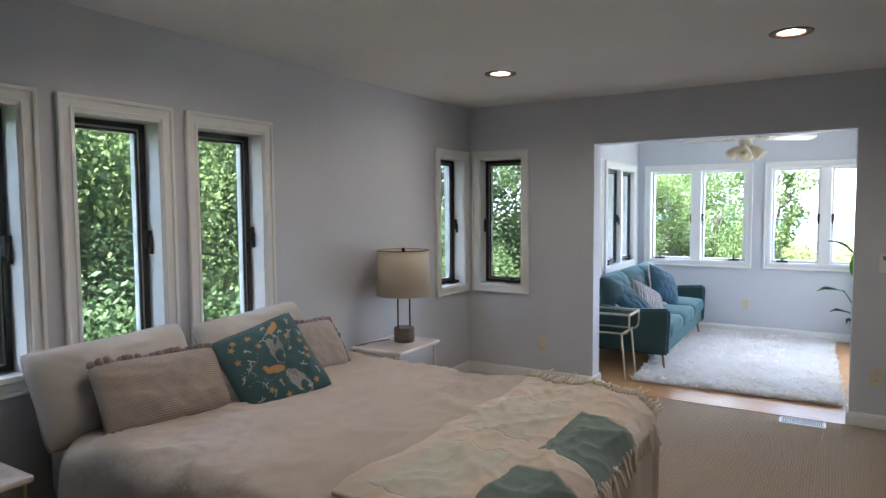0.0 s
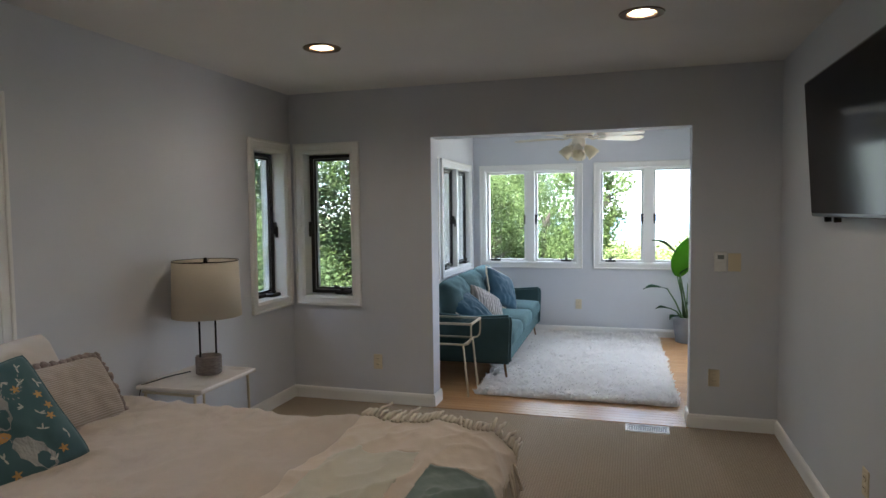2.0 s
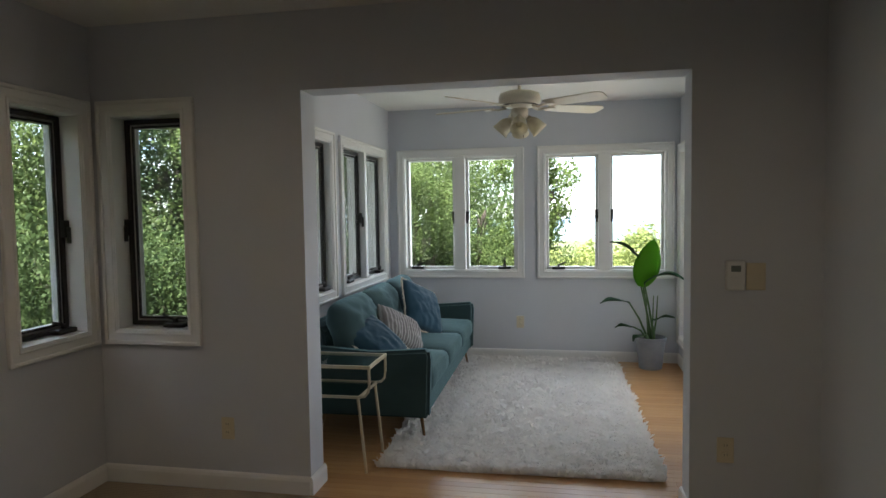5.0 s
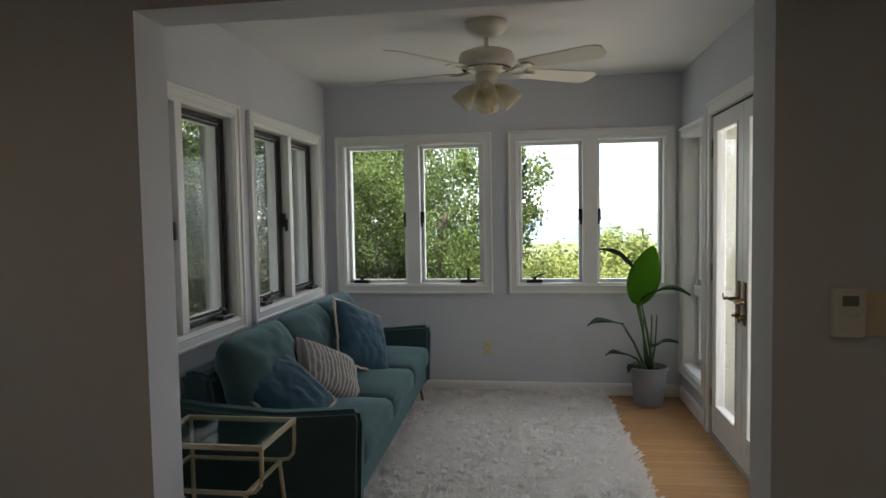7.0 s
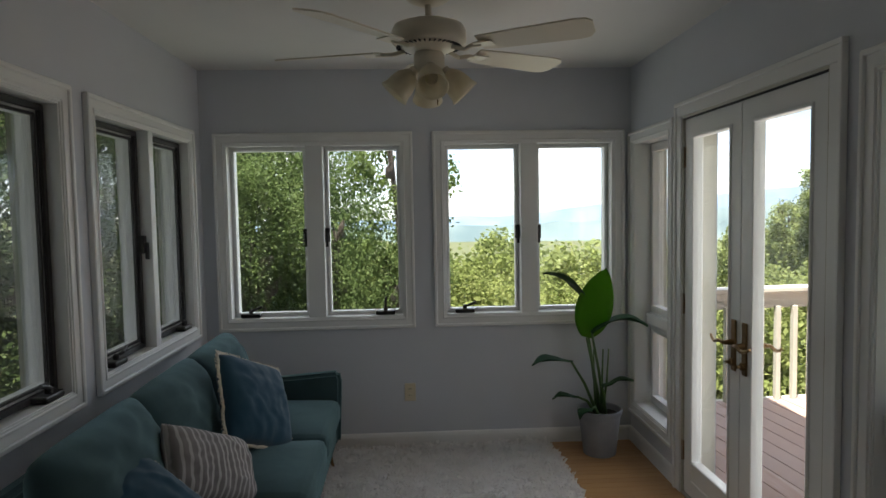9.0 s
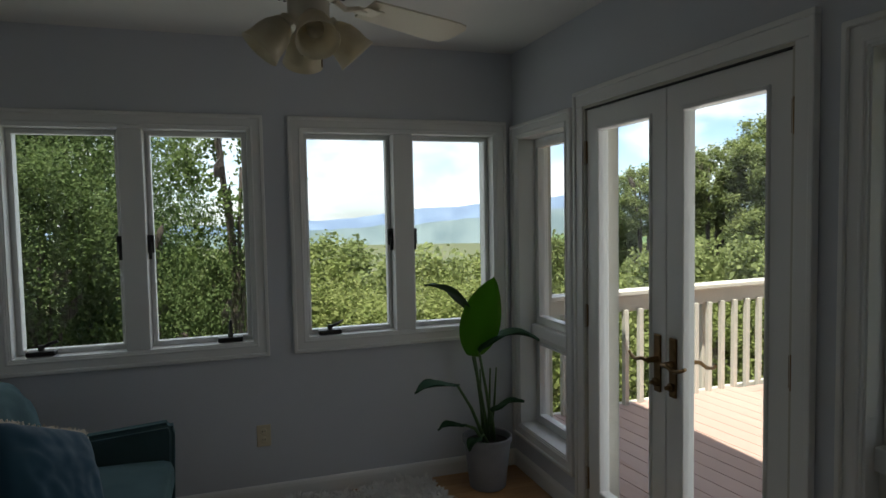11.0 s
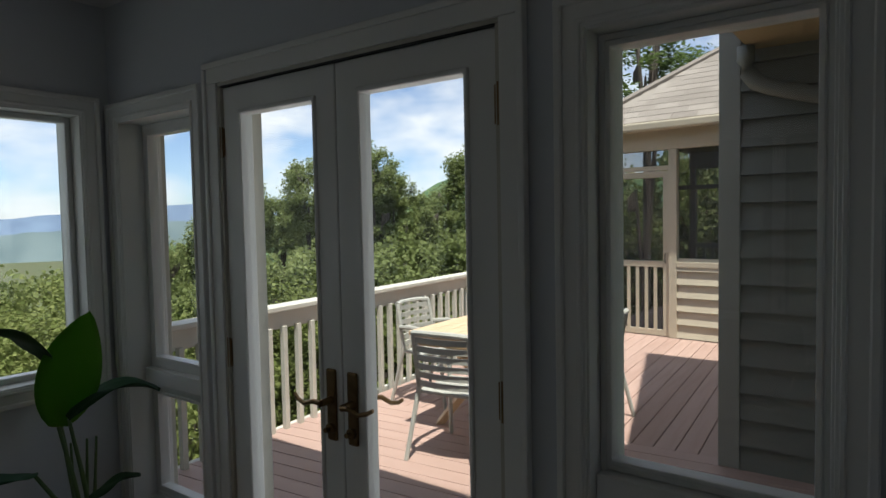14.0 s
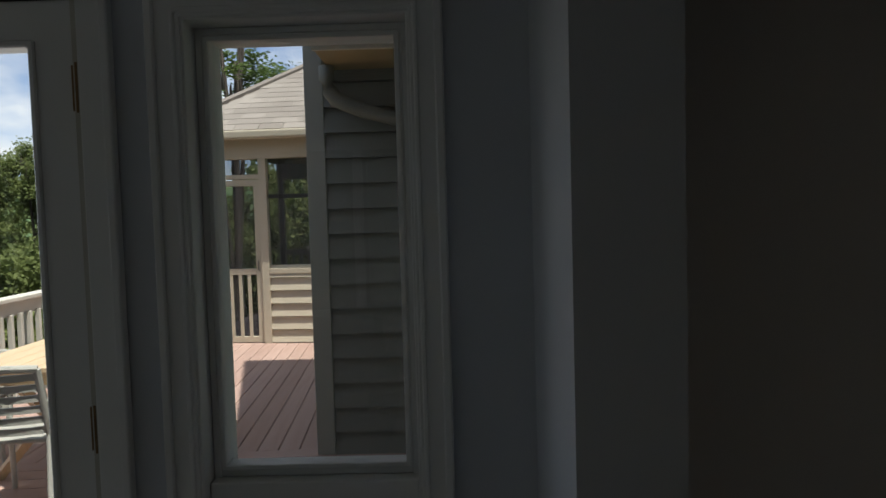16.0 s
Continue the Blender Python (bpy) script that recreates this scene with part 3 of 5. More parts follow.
window("window_6", NORTH(FY), *FW[0], SZ, 0.18, 2, 0.06, False, "white double casement window looking onto trees", [1, -1], [-0.75, 1.75], (), 0.025)
window("window_7", NORTH(FY), *FW[1], SZ, 0.18, 2, 0.06, False, "white double casement window looking over the valley", [1, -1], [-0.72, 0], (), 0.025)
window("window_8", WEST(SL), *LW[0], SZ, 0.16, 2, 0.045, True, "white double casement window with dark screens above the sofa", [1, 0], [-0.7, 0.75])
window("window_9", WEST(SL), *LW[1], SZ, 0.16, 2, 0.045, True, "white double casement window with dark screens above the sofa", [1, 0], [-0.7, 0.75])
window("window_10", EAST(SR), -SIDE[1], -SIDE[0], SIDE_Z, 0.18, 1, 0.085, False, "narrow white side window with a cross bar", [0, 0], [0, 0], (0.828,))
window("window_11", EAST(SR), -BIG[1], -BIG[0], BIG_Z, 0.18, 1, 0.04, False, "white picture window above a painted panel, looking onto the deck", [0, 0], [0, 0], (0.848,), 0.03, True)

# the glazed double doors
dm = EAST(SR)
fr = thing("door_frame", dm, "white painted frame of the double doors", "door frame", "", "structure")
d0, d1, dz = -DOOR[1], -DOOR[0], DOOR[3]
bm = bmesh.new()
for u in ((d0, d0 + CAS), (d1 - CAS, d1)):
    box(bm, u[0], u[1], -0.018, 0.0, 0.0, dz - CAS, bevel=0.003)
box(bm, d0, d1, -0.018, 0.0, dz - CAS + 0.0005, dz, bevel=0.003)
part("casing", bm, m_trim, fr)
bm = bmesh.new()
for u in ((d0 - 0.004, d0 + 0.016), (d1 - 0.016, d1 + 0.004)):
    box(bm, u[0], u[1], -0.027, -0.001, 0.0, dz - 0.0165, bevel=0.004)
box(bm, d0 - 0.004, d1 + 0.004, -0.027, -0.001, dz - 0.016, dz + 0.004, bevel=0.004)
part("back_band", bm, m_trim, fr)
bm = bmesh.new()
for u in ((d0 + CAS, d0 + CAS + 0.014), (d1 - CAS - 0.014, d1 - CAS)):
    box(bm, u[0], u[1], -0.01, 0.168, 0.0, dz - CAS - 0.015)
box(bm, d0 + CAS, d1 - CAS, -0.01, 0.168, dz - CAS - 0.012, dz - CAS)
part("jamb", bm, m_rail, fr)
part("sill", boxed(d0 + CAS, d1 - CAS, -0.01, 0.23, -0.06, 0.012, bevel=0.004), m_steel, fr)
e0, e1, etop = d0 + CAS + 0.016, d1 - CAS - 0.016, dz - CAS - 0.018
emid = -6.857
# dark strip added to stand in for the shade in the head gap
part("door_gap_strip", boxed(e0, e1, -0.0105, 0.03, etop + 0.001, etop + 0.0055), m_slot, fr, "dark strip painting the shaded gap above the doors")


def door_leaf(name, a, b, hinge, active):
    leaf = thing(name, dm, "white painted glazed deck door with brass lever handle, closed", "door", "deck doors", "structure")
    s = 0.088
    part("stile_frame", ringed(a, b, 0.016, etop, s, 0.0, 0.042, bevel=0.003), m_trim, leaf)
    part("bottom_rail", boxed(a + s, b - s, 0.003, 0.039, 0.016 + s, 0.195, bevel=0.002), m_trim, leaf)
    part("glazing_bead", ringed(a + s - 0.002, b - s + 0.002, 0.193, etop - s + 0.002, 0.016, -0.006, 0.05, bevel=0.004), m_trim, leaf)
    p = part("pane", boxed(a + s, b - s, 0.018, 0.024, 0.2, etop - s), m_glass, leaf)
    p.visible_shadow = False
    hx = a - 0.008 if hinge < 0 else b + 0.008
    for z in (0.24, 1.025, 1.79):
        bm = bmesh.new()
        lathe(bm, [(0.007, -0.055), (0.007, 0.055)], 10, pose(hx, -0.004, z))
        box(bm, hx - 0.014, hx + 0.014, -0.004, 0.001, z - 0.05, z + 0.05)
        part("hinge", bm, m_brass, leaf, "brass butt hinge")
    c = b - 0.045 if hinge < 0 else a + 0.045
    way = -1 if hinge < 0 else 1
    pl = part("lock_plate", boxed(c - 0.021, c + 0.021, -0.008, 0.0, 0.80, 1.03, bevel=0.006), m_brass, leaf, "brass back plate")
    for o in ((-1, 1) if active else (-1,)):
        bm = bmesh.new()
        base = -0.008 if o < 0 else 0.045
        lathe(bm, [(0.014, 0), (0.011, 0.03), (0.011, 0.045)], 12, pose(c, base, 0.93, 90 if o < 0 else -90))
        tube(bm, [(c, base + o * 0.045, 0.93), (c + way * 0.03, base + o * 0.05, 0.934), (c + way * 0.07, base + o * 0.05, 0.922), (c + way * 0.105, base + o * 0.045, 0.93), (c + way * 0.125, base + o * 0.04, 0.942)], 0.009, 8, 0.7)
        part("lever_handle", bm, m_brass, pl, "curved brass lever")
    part("thumb_turn", turned([(0.017, 0), (0.017, 0.012), (0.008, 0.014), (0.008, 0.03)], 12, pose(c, -0.008, 0.84, 90)), m_brass, pl)


door_leaf("door_1", e0, emid - 0.0015, -1, True)
door_leaf("door_2", emid + 0.0015, e1, 1, True)

# ---- bedroom things ----
def recessed_lamp(x, y):
    lamp = thing("recessed_lamp", pose(x, y, H), "recessed ceiling lamp with a bronze trim ring, lit", "ceiling lamp", "recessed lamps")
    part("trim_ring", turned([(0.062, 0.03), (0.066, 0.0), (0.075, -0.006), (0.105, -0.006), (0.108, -0.001), (0.1065, 0.0)], 32, None, False), m_bronze, lamp)
    part("can", turned([(0.068, 0.0), (0.066, 0.05), (0.06, 0.11), (0.0601, 0.12)], 24, None, False), m_bronze, lamp, "bronze inner reflector")
    part("bulb", turned([(0.02, 0.1), (0.05, 0.06), (0.054, 0.035), (0.046, 0.02), (0.02, 0.012), (0.001, 0.01)], 20), m_bulb, lamp, "glowing bulb")
    return lamp


for c in CANS:
    recessed_lamp(*c)


def soft_square(u, v, w, h, pinch):
    """A square with rounded corners and slightly drawn-in sides."""
    k = 0.065 * (u * v) ** 4
    return 0.5 * w * u * (1 - pinch * (1 - v * v) - k), 0.5 * h * v * (1 - pinch * (1 - u * u) - k)


def cushion_mesh(w, h, d, n=22, crease=0.0, seed=0, pinch=0.06):
    """A stuffed cushion standing in the x-z plane, plump in the middle with drawn-in sides."""
    bm = bmesh.new()
    grid = {}
    for side in (1, -1):
        for i in range(n + 1):
            for j in range(n + 1):
                u, v = 2 * i / n - 1, 2 * j / n - 1
                edge = i in (0, n) or j in (0, n)
                if edge and side < 0:
                    grid[side, i, j] = grid[1, i, j]
                    continue
                t = (max(0, 1 - abs(u) ** 2.6) * max(0, 1 - abs(v) ** 2.6)) ** 0.5
                wr = noise.noise(Vector((u * 2.2 + seed, v * 2.2, side * 3.1))) * 0.16 + noise.noise(Vector((u * 5 + seed, v * 5, side))) * 0.08 + 0.10 * (1 - abs(noise.noise(Vector((u * 1.6 + seed, v * 1.6 + u, side * 2.0))))) ** 7 * min(1, 1.2 * (abs(u) + abs(v)))
                x, z = soft_square(u, v, w, h, pinch)
                grid[side, i, j] = bm.verts.new((x, -side * 0.5 * d * t * (1 + wr + crease * math.sin(9 * u + 4 * v + seed)), z))
    for side in (1, -1):
        for i in range(n):
            for j in range(n):
                q = [grid[side, i, j], grid[side, i + 1, j], grid[side, i + 1, j + 1], grid[side, i, j + 1]]
                bm.faces.new(q if side > 0 else q[::-1])
    return bm


def edge_path(w, h, pinch=0.06, n=16):
    pts = []
    for k in range(4):
        for i in range(n):
            s = 2 * i / n - 1
            u, v = ((s, -1), (1, s), (-s, 1), (-1, -s))[k]
            x, z = soft_square(u, v, w, h, pinch)
            pts.append(Vector((x, 0, z)))
    return pts + pts[:1]


def pillow(name, m, w, h, d, mat, label, group="", trim=None, seed=0, sides=(0, 1, 2, 3)):
    p = thing(name, m, label, "pillow", group)
    part("cover", cushion_mesh(w, h, d, 40, seed=seed), mat, p, smooth=True)
    pts = edge_path(w, h)
    if trim is m_pom:
        for k in sides:
            bm = bmesh.new()
            run = pts[16 * k:16 * k + 17]
            for i, a in enumerate(run[:-1]):
                for f in (0.0, 0.5):
                    c = a.lerp(run[i + 1], f)
                    r = 0.016 + 0.006 * random.random()
                    bmesh.ops.create_icosphere(bm, subdivisions=2, radius=r, matrix=pose(c.x + random.uniform(-.006, .006), random.uniform(-.012, .012), c.z + random.uniform(-.008, .008)))
            for v in bm.verts:
                v.co += 0.006 * noise.noise_vector(v.co * 120)
            part("tassel_trim", bm, m_pom, p, "fluffy grey-brown tassel trim", smooth=True)
    elif trim is m_fringe:
        bm = bmesh.new()
        wob = [a * 1.012 + Vector((random.uniform(-.006, .006), random.uniform(-.004, .004), random.uniform(-.006, .006))) for a in pts]
        tube(bm, wob, 0.0065, 6)
        for a, b in zip(pts, pts[1:]):
            for f in (0.0, 0.25, 0.5, 0.75):
                c = a.lerp(b, f)
                e = c * (1.05 + 0.03 * random.random()) + Vector((0, random.uniform(-.01, .01), 0))
                tube(bm, [c, e], 0.003, 4)
        part("fringe", bm, m_fringe, p, "cream fringed edge")
    else:
        part("piping", tubed(pts, 0.004, 6), mat, p)
    return p


BX0, BX1, BY0, BY1, BZT = -2.56, -0.46, 1.24, 3.02, 0.585
bed = thing("bed", pose((BX0 + BX1) / 2, (BY0 + BY1) / 2, 0), "double bed made up with beige linen, against the wall", "bed")
bx, by = (BX1 - BX0) / 2, (BY1 - BY0) / 2
part("base", boxed(-bx + 0.03, bx - 0.05, -by + 0.05, by - 0.05, 0.02, 0.3, bevel=0.02), m_sheet, bed)
part("mattress", boxed(-bx + 0.01, bx - 0.03, -by + 0.03, by - 0.03, 0.3, BZT - 0.03, bevel=0.05), m_sheet, bed, "pale fitted sheet on the mattress", smooth=True)


def drape(x0, x1, y0, y1, top, rad, drop, n=70, amp=0.012, seed=0.0, lift=0.0, sides=(0, 1, 1, 1), wave=0.03):
    """Cloth over a rounded slab: flat on top, falling in soft folds over the sides named (head, foot, near, far)."""
    bm = bmesh.new()
    def samples(a, b, lo, hi):
        ks = np.linspace(a - (drop if lo else 0), b + (drop if hi else 0), n)
        return [float(k) for k in ks]
    us, vs = samples(x0, x1, sides[0], sides[1]), samples(y0, y1, sides[2], sides[3])
    rows = []
    for u in us:
        row = []
        for v in vs:
            ou = (u - x1 if u > x1 else u - x0 if u < x0 else 0)
            ov = (v - y1 if v > y1 else v - y0 if v < y0 else 0)
            over = math.hypot(ou, ov)
            x, y = min(max(u, x0), x1), min(max(v, y0), y1)
            z = top
            if over > 0:
                d = Vector((ou / over, ov / over))
                bend = min(over / rad, math.pi / 2)
                out = rad * math.sin(bend)
                fall = rad * (1 - math.cos(bend)) + max(0, over - rad * math.pi / 2)
                along = (x * abs(d.y) + y * abs(d.x)) * 13 + math.atan2(d.y, d.x) * 4
                fold = wave * min(1, max(0, fall) / 0.25) * (0.55 * math.sin(along + 2.1 * noise.noise(Vector((along * .2, seed, 1)))) + 0.6 * noise.noise(Vector((along * .4, seed, 3))) + 0.5)
                x, y, z = x + d.x * (out + fold), y + d.y * (out + fold), top - fall
            k = noise.noise(Vector((u * 3.1, v * 3.1, seed))) + 0.45 * noise.noise(Vector((u * 9, v * 6, seed + 4))) + 0.2 * noise.noise(Vector((u * 24, v * 18, seed + 7)))
            k += 0.9 * (1 - abs(noise.noise(Vector((u * 3.4 + 0.5 * v, v * 2.2 - 0.6 * u, seed + 11))))) ** 9 + 0.55 * (1 - abs(noise.noise(Vector((u * 8.0 - v, v * 5.0 + u, seed + 15))))) ** 8
            z += amp * k + lift
            row.append(bm.verts.new((x, y, max(z, 0.012))))
        rows.append(row)
    for a, b in zip(rows, rows[1:]):
        for i in range(n - 1):
            bm.faces.new((a[i], b[i], b[i + 1], a[i + 1]))
    return bm


duvet = part("duvet", drape(-2.32, BX1 - 0.1, BY0 + 0.1, BY1 - 0.1, BZT + 0.035, 0.12, 0.60, 130, 0.019, 1.0, sides=(0, 1, 1, 1), wave=0.035), m_duvet, smooth=True)
mod = duvet.modifiers.new("thickness", "SOLIDIFY")
mod.thickness, mod.offset = 0.02, -1
tagged(duvet, "rumpled beige linen duvet hanging over the bed's sides", "duvet")

# the throw, woven as pieced fields over the foot of the bed
throw = thing("throw_blanket", pose(0, 0, 0), "fringed cream wool throw with teal squares across the bed", "blanket")
TX0, TX1, TY0, TY1, TDROP = -1.06, BX1 - 0.09, BY0 + 0.14, BY1 - 0.10, 0.2
full = drape(TX0, TX1, TY0, TY1, BZT + 0.044, 0.128, TDROP, 150, 0.019, 1.0, sides=(0, 1, 0, 0), wave=0.022)
full.faces.ensure_lookup_table()
NF = 149
BLOCKS = [("cream_field", m_throw, "cream wool", None)]
for v0, v1 in ((2.10, 2.58), (1.46, 1.94)):
    BLOCKS.append(("sage_block", m_throw_sage, "sage and cream wool", (-1.0, -0.70, v0, v1)))
    BLOCKS.append(("teal_block", m_throw_teal, "dusty teal wool", (-0.645, -0.34, v0 - 0.07, v1 - 0.07)))
field = {}
for k, f in enumerate(full.faces):
    i, j = divmod(k, NF)
    u, v = TX0 + i / NF * (TX1 + TDROP - TX0), TY0 + j / NF * (TY1 - TY0)
    u += 0.012 * noise.noise(Vector((u * 9, v * 9, 2)))
    v += 0.012 * noise.noise(Vector((u * 9, v * 9, 6)))
    field[k] = next((n for n, blk in enumerate(BLOCKS) if blk[3] and blk[3][0] < u < blk[3][1] and blk[3][2] < v < blk[3][3]), 0)
for fid, (nm, mt, lb, _) in enumerate(BLOCKS):
    cp = full.copy()
    cp.faces.ensure_lookup_table()
    bmesh.ops.delete(cp, geom=[f for k, f in enumerate(cp.faces) if field[k] != fid], context="FACES")
    o = part(nm, cp, mt, throw, lb, smooth=True)
    mod = o.modifiers.new("thickness", "SOLIDIFY")
    mod.thickness, mod.offset = 0.012, 0
full.verts.ensure_lookup_table()
bm = bmesh.new()
for i in range(0, 150, 4):
    for a, b in (((i, 149), (i, 147)), ((149, i), (147, i))):
        p, q = full.verts[a[0] * 150 + a[1]].co, full.verts[b[0] * 150 + b[1]].co
        d = (p - q).normalized()
        side = Vector((random.uniform(-.02, .02), random.uniform(-.02, .02), random.uniform(0, .02)))
        out = Vector((d.x, d.y, 0)) * 0.03
        tube(bm, [p - d * 0.01 + Vector((0, 0, 0.012)), p + d * 0.02 + side * 0.5 + out + Vector((0, 0, 0.016)), p + d * 0.05 + side + out, p + d * 0.085 + side * 1.5 + out + Vector((0, 0, -0.01))], 0.009, 6, 0.6)
full.free()
part("fringe", bm, m_fringe, throw, "twisted cream fringe", smooth=True)

pillow("pillow", pose(-2.45, 1.55, 0.760, -26, -2, 88), 0.76, 0.44, 0.27, m_pillow, "plump beige linen pillow leaning against the wall", "bed pillows", None, 1)
pillow("pillow", pose(-2.45, 2.37, 0.762, -26, -3, 90), 0.76, 0.44, 0.27, m_pillow, "plump beige linen pillow leaning against the wall", "bed pillows", None, 2)
pillow("lumbar_cushion", pose(-2.22, 1.61, 0.745, -32, 2, 84), 0.61, 0.33, 0.15, m_lumbar, "striped taupe woven lumbar cushion with grey tassels", "lumbar cushions", m_pom, 3, (0, 2))
pillow("lumbar_cushion", pose(-2.25, 2.55, 0.740, -32, 3, 94), 0.58, 0.32, 0.15, m_lumbar, "striped taupe woven lumbar cushion with grey tassels", "lumbar cushions", m_pom, 4, (0, 1, 2))
print_cush = pillow("print_cushion", pose(-2.08, 2.11, 0.755, -36, -14, 76), 0.47, 0.47, 0.15, m_tealprint, "teal square cushion embroidered with birds and blossom", "", None, 5)


def on_cushion(u, v, w=0.47, d=0.15):
    t = (max(0, 1 - abs(u) ** 2.6) * max(0, 1 - abs(v) ** 2.6)) ** 0.5
    wr = noise.noise(Vector((u * 2.2 + 5, v * 2.2, 3.1))) * 0.16 + noise.noise(Vector((u * 5 + 5, v * 5, 1))) * 0.08 + 0.10 * (1 - abs(noise.noise(Vector((u * 1.6 + 5, v * 1.6 + u, 2.0))))) ** 7 * min(1, 1.2 * (abs(u) + abs(v)))
    x, z = soft_square(u, v, w, w, 0.06)
    return Vector((x, -0.5 * d * t * (1 + wr) - 0.002, z))


def patch(bm, cu, cv, ru, rv, turn=0.0, n=12, lobes=0, depth=0.25):
    mid = bm.verts.new(on_cushion(cu, cv))
    rim = []
    for i in range(n):
        a = 2 * math.pi * i / n
        k = 1 + (depth * math.cos(lobes * a) if lobes else 0)
        x, y = ru * k * math.cos(a), rv * k * math.sin(a)
        rim.append(bm.verts.new(on_cushion(cu + x * math.cos(turn) - y * math.sin(turn), cv + x * math.sin(turn) + y * math.cos(turn))))
    for i in range(n):
        bm.faces.new((mid, rim[i], rim[(i + 1) % n]))


rg = random.Random(4)
for cu, cv, ru, rv, a in ((0.25, -0.62, .17, .36, .5), (0.12, 0.28, .16, .42, -.1)):
    bm = bmesh.new()
    patch(bm, cu, cv, ru, rv, a, 20, 9, 0.1)
    part("embroidery_plumage", bm, m_motif_grey, print_cush, "grey embroidered plumage")
for k in range(9):
    bm = bmesh.new()
    a = rg.random() * 6
    pu, pv = rg.uniform(-.7, .7), rg.uniform(-.7, .7)
    for q in range(7):
        patch(bm, pu + .045 * q * math.cos(a + .25 * q), pv + .045 * q * math.sin(a + .25 * q), .026, .008, a + .25 * q, 6)
    part("embroidery_stem", bm, m_motif_grey, print_cush)
for birds in (((-0.12, -0.18, .22, .09, -.2), (-0.31, -0.06, .06, .05, 0)), ((0.3, 0.72, .18, .08, .5), (0.42, 0.84, .06, .05, 0))):
    bm = bmesh.new()
    for cu, cv, ru, rv, a in birds:
        patch(bm, cu, cv, ru, rv, a, 14)
    part("embroidery_bird", bm, m_motif_gold, print_cush, "ochre embroidered bird")
for nm, mt, spots, lob in (("embroidery_blossom", m_motif_gold, [(-.72, .62), (-.3, .72), (.72, -.2), (.75, .2), (-.1, -.8), (.62, -.75), (-.75, .3), (-.62, .75), (-.42, -.55), (.5, .42), (.8, -.02), (-.2, .45)], 5), ("embroidery_leaf", m_motif_white, [(-.45, .45), (-.6, .05), (-.5, -.4), (.62, .5), (.45, .1), (.5, -.35), (-.35, -.65), (.8, -.55), (-.05, .55), (.7, .75), (-.8, -.1), (-.7, -.65), (.4, .62), (.1, .85), (.85, .4), (-.5, .2), (-.15, -.5), (.45, -.85), (.6, -.1)], 0)):
    for cu, cv in spots:
        bm = bmesh.new()
        if lob:
            patch(bm, cu, cv, .055, .055, rg.random() * 3, 20, 5, 0.45)
        else:
            for k in range(3):
                t = rg.random() * 6
                patch(bm, cu + .045 * math.cos(t), cv + .045 * math.sin(t), .05, .014, t, 8)
        part(nm, bm, mt, print_cush)


def nightstand(m, group="nightstands"):
    ns = thing("nightstand", m, "slim nightstand with a veined marble top on brass legs", "nightstand", group)
    bm = boxed(-0.215, 0.215, -0.26, 0.26, 0.535, 0.56, bevel=0.008)
    part("marble_top", bm, m_marble, ns, "white marble top")
    part("apron", ringed(-0.17, 0.17, 0.0, 0.52, 0.012, -0.006, 0.006), m_champ, ns).matrix_basis = Matrix(((1, 0, 0, 0), (0, 0, 1, -0.26), (0, -1, 0, 0.526), (0, 0, 0, 1)))
    for sx in (-1, 1):
        for sy in (-1, 1):
            part("leg", tubed([(sx * 0.16, sy * 0.245, 0.53), (sx * 0.165, sy * 0.255, 0.0)], 0.008, 8), m_champ, ns)
    part("shelf", boxed(-0.16, 0.16, -0.25, 0.25, 0.16, 0.172, bevel=0.003), m_champ, ns)
    return ns


def table_lamp(m, lit=False):
    lp = thing("table_lamp", m, "table lamp with cream drum shade, black rods and stone base", "table lamp", "bedside lamps")
    part("base", turned([(0.07, 0), (0.074, 0.005), (0.074, 0.1), (0.07, 0.106)], 32), m_concrete, lp, "grey-brown stone cylinder", smooth=False)
    for s in (-1, 1):
        part("rod", tubed([(0.012 * s, 0.058 * s, 0.02), (0.012 * s, 0.058 * s, 0.40)], 0.006, 8), m_black, lp, "black metal rod")
    bm = turned([(0.197, 0.34), (0.185, 0.665)], 48, None, False)
    sh = part("shade", bm, m_shade, lp, "cream linen drum shade", smooth=True)
    mod = sh.modifiers.new("thickness", "SOLIDIFY")
    mod.thickness = 0.004
    bm = bmesh.new()
    for i in range(3):
        a = 2 * math.pi * i / 3
        tube(bm, [(0, 0, 0.655), (0.184 * math.cos(a), 0.184 * math.sin(a), 0.662)], 0.0025, 5)
    lathe(bm, [(0.012, 0.64), (0.012, 0.672), (0.006, 0.685)], 10)
    tube(bm, [(0, 0, 0.40), (0, 0, 0.66)], 0.005, 6)
    tube(bm, [(-0.012, -0.058, 0.40), (0.012, 0.058, 0.40)], 0.005, 6)
    tube(bm, [(0.186 * math.cos(a), 0.186 * math.sin(a), 0.666) for a in (2 * math.pi * i / 40 for i in range(41))], 0.0025, 5)
    part("spider", bm, m_black, lp, "black wire shade holder")
    return lp


nightstand(pose(-2.395, 3.60, 0))
nightstand(pose(-2.42, 0.80, 0))
table_lamp(pose(-2.385, 3.68, 0.56))
table_lamp(pose(-2.45, 0.70, 0.56))
cord = part("lamp_cord", tubed([(-2.50, 3.66, 0.566), (-2.53, 3.58, 0.566), (-2.54, 3.5, 0.57), (-2.55, 3.42, 0.568), (-2.585, 3.36, 0.56), (-2.605, 3.33, 0.4), (-2.607, 3.32, 0.12)], 0.0035, 6), m_black)
tagged(cord, "thin black lamp cord over the nightstand's edge", "cord")

